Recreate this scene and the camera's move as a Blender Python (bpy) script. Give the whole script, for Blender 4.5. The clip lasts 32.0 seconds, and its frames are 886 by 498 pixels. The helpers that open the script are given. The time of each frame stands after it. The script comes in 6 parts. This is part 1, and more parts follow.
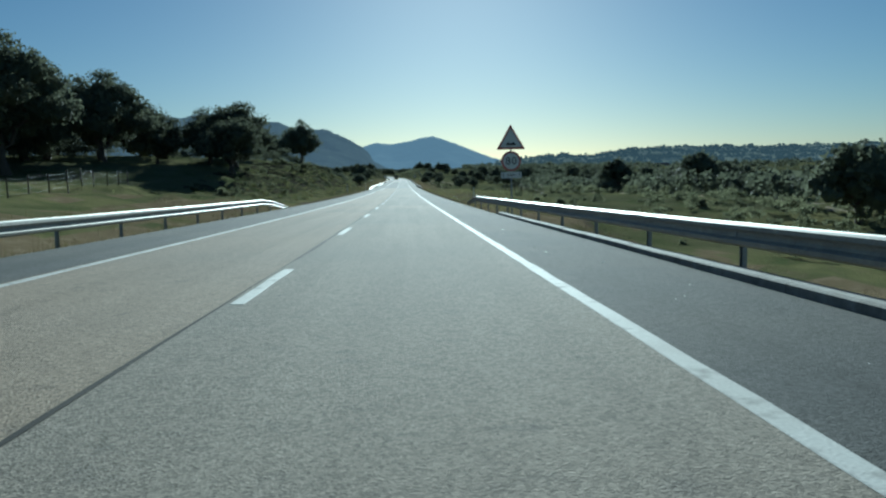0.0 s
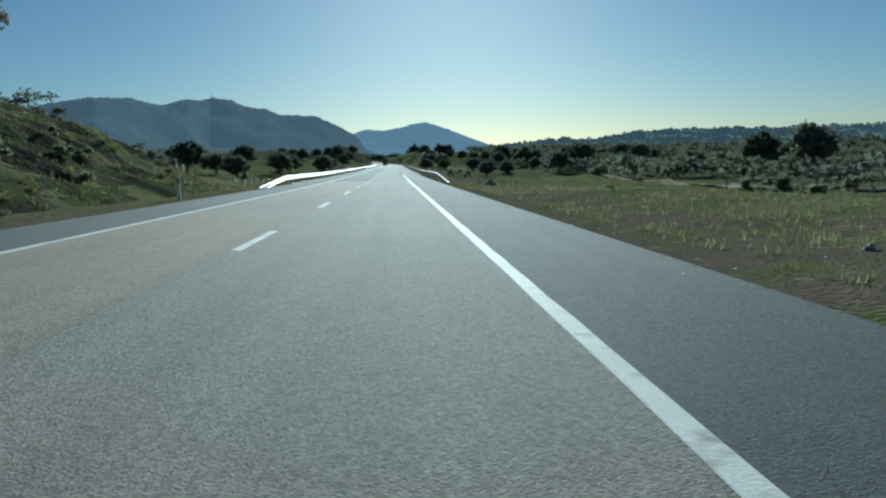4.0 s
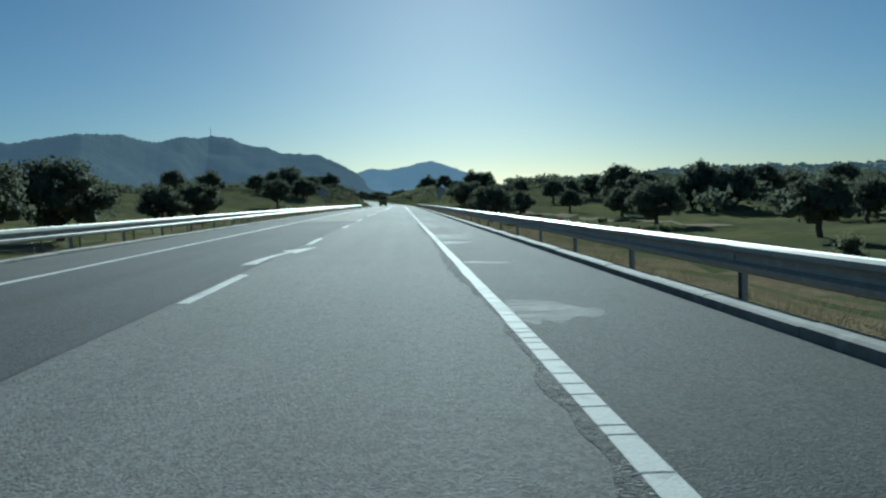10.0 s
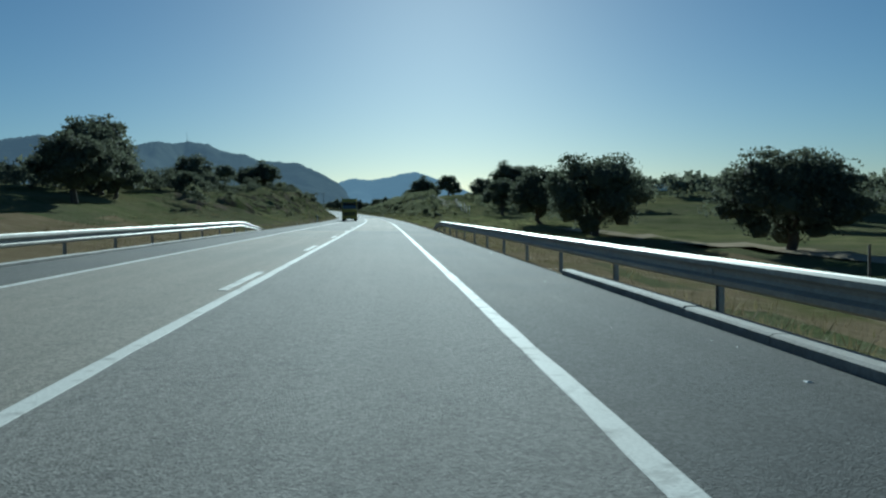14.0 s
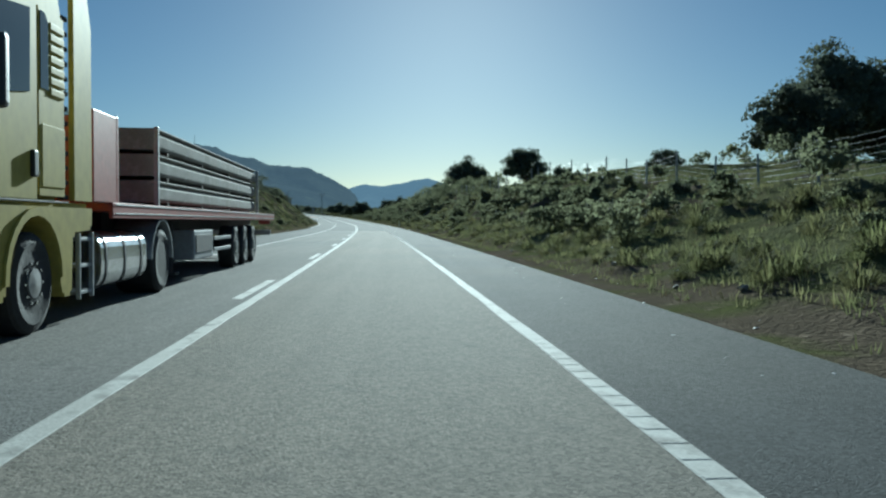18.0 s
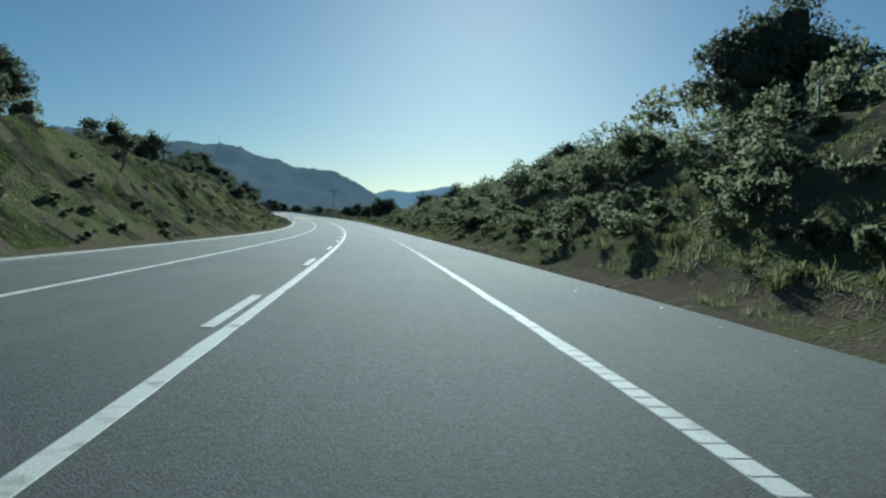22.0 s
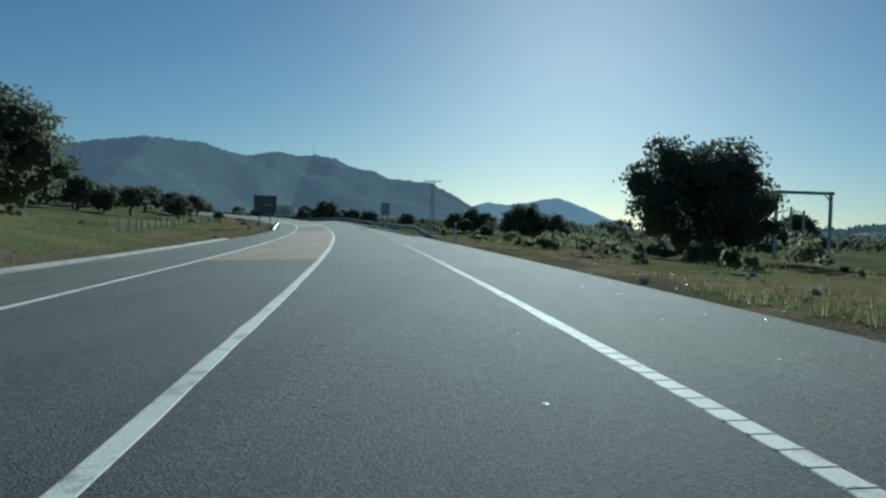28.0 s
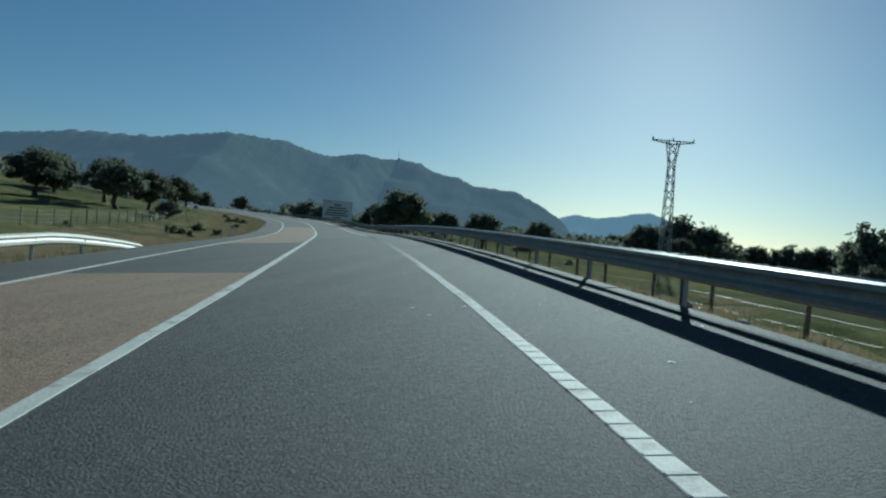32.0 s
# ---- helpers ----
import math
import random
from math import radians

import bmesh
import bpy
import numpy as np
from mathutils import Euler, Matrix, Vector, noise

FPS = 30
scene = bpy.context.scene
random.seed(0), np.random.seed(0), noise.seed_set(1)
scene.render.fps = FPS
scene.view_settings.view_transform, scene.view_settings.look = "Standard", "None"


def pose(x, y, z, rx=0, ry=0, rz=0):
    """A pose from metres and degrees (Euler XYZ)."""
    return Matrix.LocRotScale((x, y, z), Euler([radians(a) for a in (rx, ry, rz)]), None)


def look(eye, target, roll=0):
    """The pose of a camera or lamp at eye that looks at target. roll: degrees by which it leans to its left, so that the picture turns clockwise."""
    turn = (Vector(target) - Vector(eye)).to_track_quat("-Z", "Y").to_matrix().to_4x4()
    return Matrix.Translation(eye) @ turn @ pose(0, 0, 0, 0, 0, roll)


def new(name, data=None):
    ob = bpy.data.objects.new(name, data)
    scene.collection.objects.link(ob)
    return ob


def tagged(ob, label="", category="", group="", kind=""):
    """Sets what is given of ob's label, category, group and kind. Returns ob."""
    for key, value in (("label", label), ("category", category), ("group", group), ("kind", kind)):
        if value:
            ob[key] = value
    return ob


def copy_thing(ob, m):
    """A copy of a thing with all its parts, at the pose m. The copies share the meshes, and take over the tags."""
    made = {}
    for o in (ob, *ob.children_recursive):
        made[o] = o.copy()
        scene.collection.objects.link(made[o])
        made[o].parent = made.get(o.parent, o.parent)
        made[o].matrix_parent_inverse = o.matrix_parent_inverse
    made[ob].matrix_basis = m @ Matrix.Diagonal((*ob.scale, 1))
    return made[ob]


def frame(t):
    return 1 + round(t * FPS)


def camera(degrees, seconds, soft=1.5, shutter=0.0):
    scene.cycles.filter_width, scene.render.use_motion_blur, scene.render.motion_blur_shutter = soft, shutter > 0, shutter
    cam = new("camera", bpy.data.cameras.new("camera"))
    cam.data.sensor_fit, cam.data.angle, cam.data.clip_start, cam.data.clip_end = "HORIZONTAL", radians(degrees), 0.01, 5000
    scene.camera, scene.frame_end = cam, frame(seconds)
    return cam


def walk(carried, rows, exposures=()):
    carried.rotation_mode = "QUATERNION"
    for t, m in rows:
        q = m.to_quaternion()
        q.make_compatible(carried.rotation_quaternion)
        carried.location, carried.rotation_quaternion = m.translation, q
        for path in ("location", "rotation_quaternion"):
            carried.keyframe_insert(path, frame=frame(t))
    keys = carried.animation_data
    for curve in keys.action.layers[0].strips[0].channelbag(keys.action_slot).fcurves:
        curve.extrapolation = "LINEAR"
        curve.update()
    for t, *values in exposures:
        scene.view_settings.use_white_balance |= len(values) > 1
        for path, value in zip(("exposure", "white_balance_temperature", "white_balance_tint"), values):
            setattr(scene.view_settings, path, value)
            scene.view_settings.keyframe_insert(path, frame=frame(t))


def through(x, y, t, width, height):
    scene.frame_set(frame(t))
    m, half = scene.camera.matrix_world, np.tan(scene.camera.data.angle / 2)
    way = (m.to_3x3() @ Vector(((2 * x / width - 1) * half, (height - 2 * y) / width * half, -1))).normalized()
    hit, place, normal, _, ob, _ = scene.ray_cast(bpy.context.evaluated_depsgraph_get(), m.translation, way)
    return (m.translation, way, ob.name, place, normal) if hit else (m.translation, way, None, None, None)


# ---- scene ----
# ---- the road's line: curvature (1/km), gradient (%) and crossfall (%) every 49.26 m from 20 m before the start ----
CURVE = [0.23, 0.08, 0.03, -0.0, 0.05, -0.02, -0.06, 0.06, -0.07, 0.02, 0.01, 0.15, 0.29, 0.21, 0.36, 0.48, 0.62, 0.74, 0.83,
         0.86, 0.84, 1.11, 0.67, 1.28, 1.99, 2.69, 3.1, 3.1]
GRADE = [-2.25, -1.62, -1.19, -0.84, -0.59, -0.31, 0.03, 0.17, 0.22, 0.03, 0.11, 0.0, -0.05, 0.05, 0.31, 0.51, 0.86, 1.59, 1.89,
         2.05, 2.29, 3.01, 1.16, 3.22, 2.59, 3.05, 3.03, 3.03]
BANK = [-0.77, -1.32, -1.8, -2.09, -2.14, -2.05, -1.94, -1.91, -2.02, -2.01, -1.99, -1.55, -1.19, -0.77, -0.11, 0.61, 1.45, 2.59,
        3.81, 5.1, 6.13, 7.39, 9.86, 6.54, 6.51, 6.07, 5.93, 6.0]
STEP, FIRST, COUNT = 10.0, -20.0, 134


def eased(values):
    v = np.array(values, float)
    x = np.arange(COUNT) / (COUNT - 1) * (len(v) - 1)
    k = np.minimum(x.astype(int), len(v) - 2)
    u, m = x - k, np.gradient(v)
    return ((2 * u**3 - 3 * u**2 + 1) * v[k] + (u**3 - 2 * u**2 + u) * m[k] + (-2 * u**3 + 3 * u**2) * v[k + 1]
            + (u**3 - u**2) * m[k + 1])


def road_line():
    """Stations, x, y, z, heading and crossfall along the centre line, run on straight at both ends."""
    cur, slo, bank = eased(CURVE) / 1000, eased(GRADE) / 100, eased(BANK) / 100
    psi = np.cumsum(np.r_[0, (cur[1:] + cur[:-1]) / 2 * STEP])
    zero = int(round(-FIRST / STEP))
    psi -= psi[zero]
    mid = (psi[1:] + psi[:-1]) / 2
    x, y = np.cumsum(np.r_[0, -np.sin(mid) * STEP]), np.cumsum(np.r_[0, np.cos(mid) * STEP])
    z = np.cumsum(np.r_[0, (slo[1:] + slo[:-1]) / 2 * STEP])
    x, y, z = x - x[zero], y - y[zero], z - z[zero]
    s = FIRST + STEP * np.arange(COUNT)
    a, b = 2000.0, 4200.0
    s = np.r_[s[0] - a, s, s[-1] + b]
    x = np.r_[x[0] + np.sin(psi[0]) * a, x, x[-1] - np.sin(psi[-1]) * b]
    y = np.r_[y[0] - np.cos(psi[0]) * a, y, y[-1] + np.cos(psi[-1]) * b]
    z = np.r_[z[0] + 10, z, z[-1] - 8]
    return s, x, y, z, np.r_[psi[0], psi, psi[-1]], np.r_[0, bank, 0]


LS, LX, LY, LZ, LA, LB = road_line()
FAR_A = 0.22      # heading that the far ground takes, away from the road


def at(s, u, dz=0.0):
    """World places at station s, u metres right of the centre line, dz above the road's plane. Takes numbers or arrays."""
    s, u = np.broadcast_arrays(np.asarray(s, float), np.asarray(u, float))
    a, near = np.interp(s, LS, LA), np.clip(u, -300, 300)
    rest = u - near
    x = np.interp(s, LS, LX) + np.cos(a) * near + np.cos(FAR_A) * rest
    y = np.interp(s, LS, LY) + np.sin(a) * near + np.sin(FAR_A) * rest
    z = np.interp(s, LS, LZ) + np.interp(s, LS, LB) * np.clip(u, -7, 7) + dz
    return np.stack([x, y, z], -1)


def heading(s):
    return float(np.interp(s, LS, LA))


# ---- camera: seconds, station, metres right of the centre line, yaw, pitch, roll ----
cam = camera(57.89, 32.0, soft=2.3)
EYE = 1.121
DRIVE = [
    (0, -0.01, 1.77, -2.48, -5.35, 1.54), (1, 34.95, 1.91, -2.83, -5.58, 1.72), (2, 68.3, 2.09, -3.05, -5.73, 2.05),
    (3, 101.6, 2.18, -2.96, -5.80, 1.91), (4, 134.18, 2.31, -3.03, -6.27, 2.05), (7, 229.62, 2.24, -3.10, -6.15, 1.63),
    (8, 262.0, 2.42, -2.80, -5.27, 2.32), (9, 293.23, 2.45, -2.57, -4.22, 2.26), (10, 323.9, 2.51, -2.67, -3.40, 2.04),
    (11, 352.8, 2.54, -3.07, -2.88, 2.24), (12, 382.0, 2.46, -3.44, -2.50, 1.69), (13, 414.4, 2.32, -3.55, -2.55, 1.31),
    (14, 447.4, 2.32, -3.96, -2.55, 0.98), (17, 542.4, 2.33, -3.41, -2.01, -0.33), (18, 572.6, 2.03, -3.16, -1.98, 0.24),
    (19, 604.0, 1.71, -2.79, -1.72, -0.88), (20, 636.3, 1.62, -2.50, -1.76, -0.97), (21, 668.6, 1.68, -2.13, -1.45, -1.31),
    (22, 700.7, 1.69, -1.38, -1.39, -1.67), (23, 731.9, 1.57, -0.35, -1.05, -2.01), (24, 763.27, 1.65, 0.53, -1.03, -1.68),
    (27, 855.63, 1.51, 4.28, -0.76, -1.46), (28, 887.3, 1.46, 5.40, -0.62, -1.95), (29, 919.0, 1.66, 6.61, -0.53, -2.40),
    (30, 950.1, 1.85, 7.92, -0.33, -3.33), (31, 980.27, 2.05, 9.45, -0.2, -3.7), (32, 1009.46, 2.05, 11.14, -0.29, -4.54),
]
rows = []
for t, s, u, yaw, pitch, roll in DRIVE:
    x, y, z = at(s, u, EYE)
    rows.append((t, pose(x, y, z, 90 + pitch, roll, yaw)))
walk(cam, rows, exposures=[(0, 0.56, 4960, -12), (14, 0.53, 4990, -12), (18, 0.6, 5060, -12), (20.5, 0.71, 5080, -12), (25, 0.71, 5080, -12), (28, 0.62, 5080, -12), (32, 0.6, 5080, -12)])

# ---- light: low sun ahead, a little right of the road, in a clear hazy sky ----
SUN_UP, SUN_RIGHT = 16.7, 4.05
world = bpy.data.worlds.new("sky")
scene.world = world
world.use_nodes = True
wn, wl = world.node_tree.nodes, world.node_tree.links
back = wn["Background"]
sky = wn.new("ShaderNodeTexSky")
sky.sky_type, sky.sun_disc = "NISHITA", False
sky.sun_elevation, sky.sun_rotation = radians(SUN_UP), radians(SUN_RIGHT)
sky.air_density, sky.dust_density, sky.ozone_density, sky.altitude = 0.92, 0.34, 2.8, 300
wl.new(sky.outputs[0], back.inputs[0])
back.inputs[1].default_value = 0.032
sun = new("sun", bpy.data.lights.new("sun", "SUN"))
sun.data.energy, sun.data.angle, sun.data.color = 5.0, radians(0.53), (1.0, 0.93, 0.82)
sun_way = Vector((math.sin(radians(SUN_RIGHT)) * math.cos(radians(SUN_UP)), math.cos(radians(SUN_RIGHT)) * math.cos(radians(SUN_UP)),
                  math.sin(radians(SUN_UP))))
sun.matrix_world = look(sun_way * 300, (0, 0, 0))


# ---- materials ----
def material(name, base=(0.5, 0.5, 0.5), rough=0.6, metal=0.0, tones=(), scale=5.0, fine=60.0, bump=0.2, depth=0.02, spec=0.5,
             island=0.0, obj=0.0, stretch=(1, 1, 1), sheen=0.0, streak=0.0):
    """Base colour with a coarse drift towards each colour of tones, a fine grain, and a bump; island and obj: how far single
    pieces differ in brightness."""
    m = bpy.data.materials.new(name)
    m.use_nodes = True
    n, l = m.node_tree.nodes, m.node_tree.links
    b = n["Principled BSDF"]
    b.inputs["Roughness"].default_value, b.inputs["Metallic"].default_value = rough, metal
    b.inputs["Specular IOR Level"].default_value = spec
    tex = n.new("ShaderNodeTexCoord")
    mp = n.new("ShaderNodeMapping")
    mp.inputs["Scale"].default_value = stretch
    l.new(tex.outputs["Object"], mp.inputs[0])
    col = n.new("ShaderNodeRGB")
    col.outputs[0].default_value = (*base, 1)
    out = col.outputs[0]
    for i, (tone, at_scale, lo, hi) in enumerate(tones):
        tx = n.new("ShaderNodeTexNoise")
        tx.inputs["Scale"].default_value, tx.inputs["Detail"].default_value = at_scale, 5
        tx.noise_dimensions = "4D"
        tx.inputs["W"].default_value = i * 3.7
        l.new(mp.outputs[0], tx.inputs["Vector"])
        rm = n.new("ShaderNodeMapRange")
        rm.inputs["From Min"].default_value, rm.inputs["From Max"].default_value = lo, hi
        l.new(tx.outputs[0], rm.inputs[0])
        mx = n.new("ShaderNodeMix")
        mx.data_type = "RGBA"
        mx.inputs[7].default_value = (*tone, 1)
        l.new(rm.outputs[0], mx.inputs[0])
        l.new(out, mx.inputs[6])
        out = mx.outputs[2]
    g = n.new("ShaderNodeTexNoise")
    g.inputs["Scale"].default_value, g.inputs["Detail"].default_value = fine, 3
    l.new(mp.outputs[0], g.inputs["Vector"])
    gr = n.new("ShaderNodeMapRange")
    gr.inputs["To Min"].default_value, gr.inputs["To Max"].default_value = 0.72, 1.28
    l.new(g.outputs[0], gr.inputs[0])
    value = gr.outputs[0]
    for amount, node, socket in ((island, "ShaderNodeNewGeometry", "Random Per Island"), (obj, "ShaderNodeObjectInfo", "Random")):
        if amount:
            src = n.new(node)
            r2 = n.new("ShaderNodeMapRange")
            r2.inputs["To Min"].default_value, r2.inputs["To Max"].default_value = 1 - amount, 1 + amount
            l.new(src.outputs[socket], r2.inputs[0])
            mu = n.new("ShaderNodeMath")
            mu.operation = "MULTIPLY"
            l.new(value, mu.inputs[0])
            l.new(r2.outputs[0], mu.inputs[1])
            value = mu.outputs[0]
    if streak:
        sm = n.new("ShaderNodeMapping")
        sm.inputs["Scale"].default_value = (1.1, 0.025, 1)
        l.new(tex.outputs["Object"], sm.inputs[0])
        st = n.new("ShaderNodeTexNoise")
        st.inputs["Scale"].default_value, st.inputs["Detail"].default_value = 1.4, 3
        l.new(sm.outputs[0], st.inputs["Vector"])
        chips = n.new("ShaderNodeTexVoronoi")
        chips.inputs["Scale"].default_value = 42
        l.new(tex.outputs["Object"], chips.inputs["Vector"])
        for sock, lo, hi, a, c in ((st.outputs[0], 0.3, 0.7, 1 - streak, 1 + streak), (chips.outputs["Color"], 0.0, 1.0, 0.62, 1.38)):
            r3 = n.new("ShaderNodeMapRange")
            for key, val in zip(("From Min", "From Max", "To Min", "To Max"), (lo, hi, a, c)):
                r3.inputs[key].default_value = val
            l.new(sock, r3.inputs[0])
            mu = n.new("ShaderNodeMath")
            mu.operation = "MULTIPLY"
            l.new(value, mu.inputs[0])
            l.new(r3.outputs[0], mu.inputs[1])
            value = mu.outputs[0]
    sc = n.new("ShaderNodeVectorMath")
    sc.operation = "SCALE"
    l.new(out, sc.inputs[0])
    l.new(value, sc.inputs["Scale"])
    l.new(sc.outputs[0], b.inputs["Base Color"])
    if bump:
        bp = n.new("ShaderNodeBump")
        bp.inputs["Strength"].default_value, bp.inputs["Distance"].default_value = bump, depth
        l.new(g.outputs[0], bp.inputs["Height"])
        l.new(bp.outputs[0], b.inputs["Normal"])
    if sheen:
        b.inputs["Sheen Weight"].default_value = sheen
    return m


def leafy(name, base, tone, through):
    """Leaves: dull top side, light that shines through, every leaf clump of its own brightness."""
    m = material(name, base, 0.8, tones=((tone, 0.6, 0.35, 0.7),), fine=9, bump=0, island=0.25, obj=0.15, spec=0.08)
    n, l = m.node_tree.nodes, m.node_tree.links
    b = n["Principled BSDF"]
    tr = n.new("ShaderNodeBsdfTranslucent")
    l.new(b.inputs["Base Color"].links[0].from_socket, tr.inputs[0])
    mix = n.new("ShaderNodeMixShader")
    mix.inputs[0].default_value = through
    l.new(b.outputs[0], mix.inputs[1])
    l.new(tr.outputs[0], mix.inputs[2])
    l.new(mix.outputs[0], n["Material Output"].inputs[0])
    return m


def streak_through(m, scale, lo, hi):
    """Lets what lies below show through the coat, in streaks."""
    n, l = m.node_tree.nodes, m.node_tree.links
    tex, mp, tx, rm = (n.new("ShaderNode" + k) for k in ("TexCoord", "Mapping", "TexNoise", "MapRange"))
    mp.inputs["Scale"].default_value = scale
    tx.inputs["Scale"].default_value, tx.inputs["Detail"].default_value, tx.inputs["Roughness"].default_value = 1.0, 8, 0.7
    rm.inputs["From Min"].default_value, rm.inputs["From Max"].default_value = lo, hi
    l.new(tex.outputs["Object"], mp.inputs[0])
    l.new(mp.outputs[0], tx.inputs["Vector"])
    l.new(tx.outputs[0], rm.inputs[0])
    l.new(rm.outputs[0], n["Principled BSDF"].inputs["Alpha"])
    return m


def distance(name, base, haze_glow, amount, tone):
    """Far slopes behind much air: dark scrub; the haze is painted in as an even blue emission."""
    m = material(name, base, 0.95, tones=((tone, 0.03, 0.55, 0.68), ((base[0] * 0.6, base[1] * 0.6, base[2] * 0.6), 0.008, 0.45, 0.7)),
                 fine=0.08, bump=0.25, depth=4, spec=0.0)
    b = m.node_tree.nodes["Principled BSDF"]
    b.inputs["Emission Color"].default_value = (*haze_glow, 1)
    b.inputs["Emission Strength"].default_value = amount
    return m


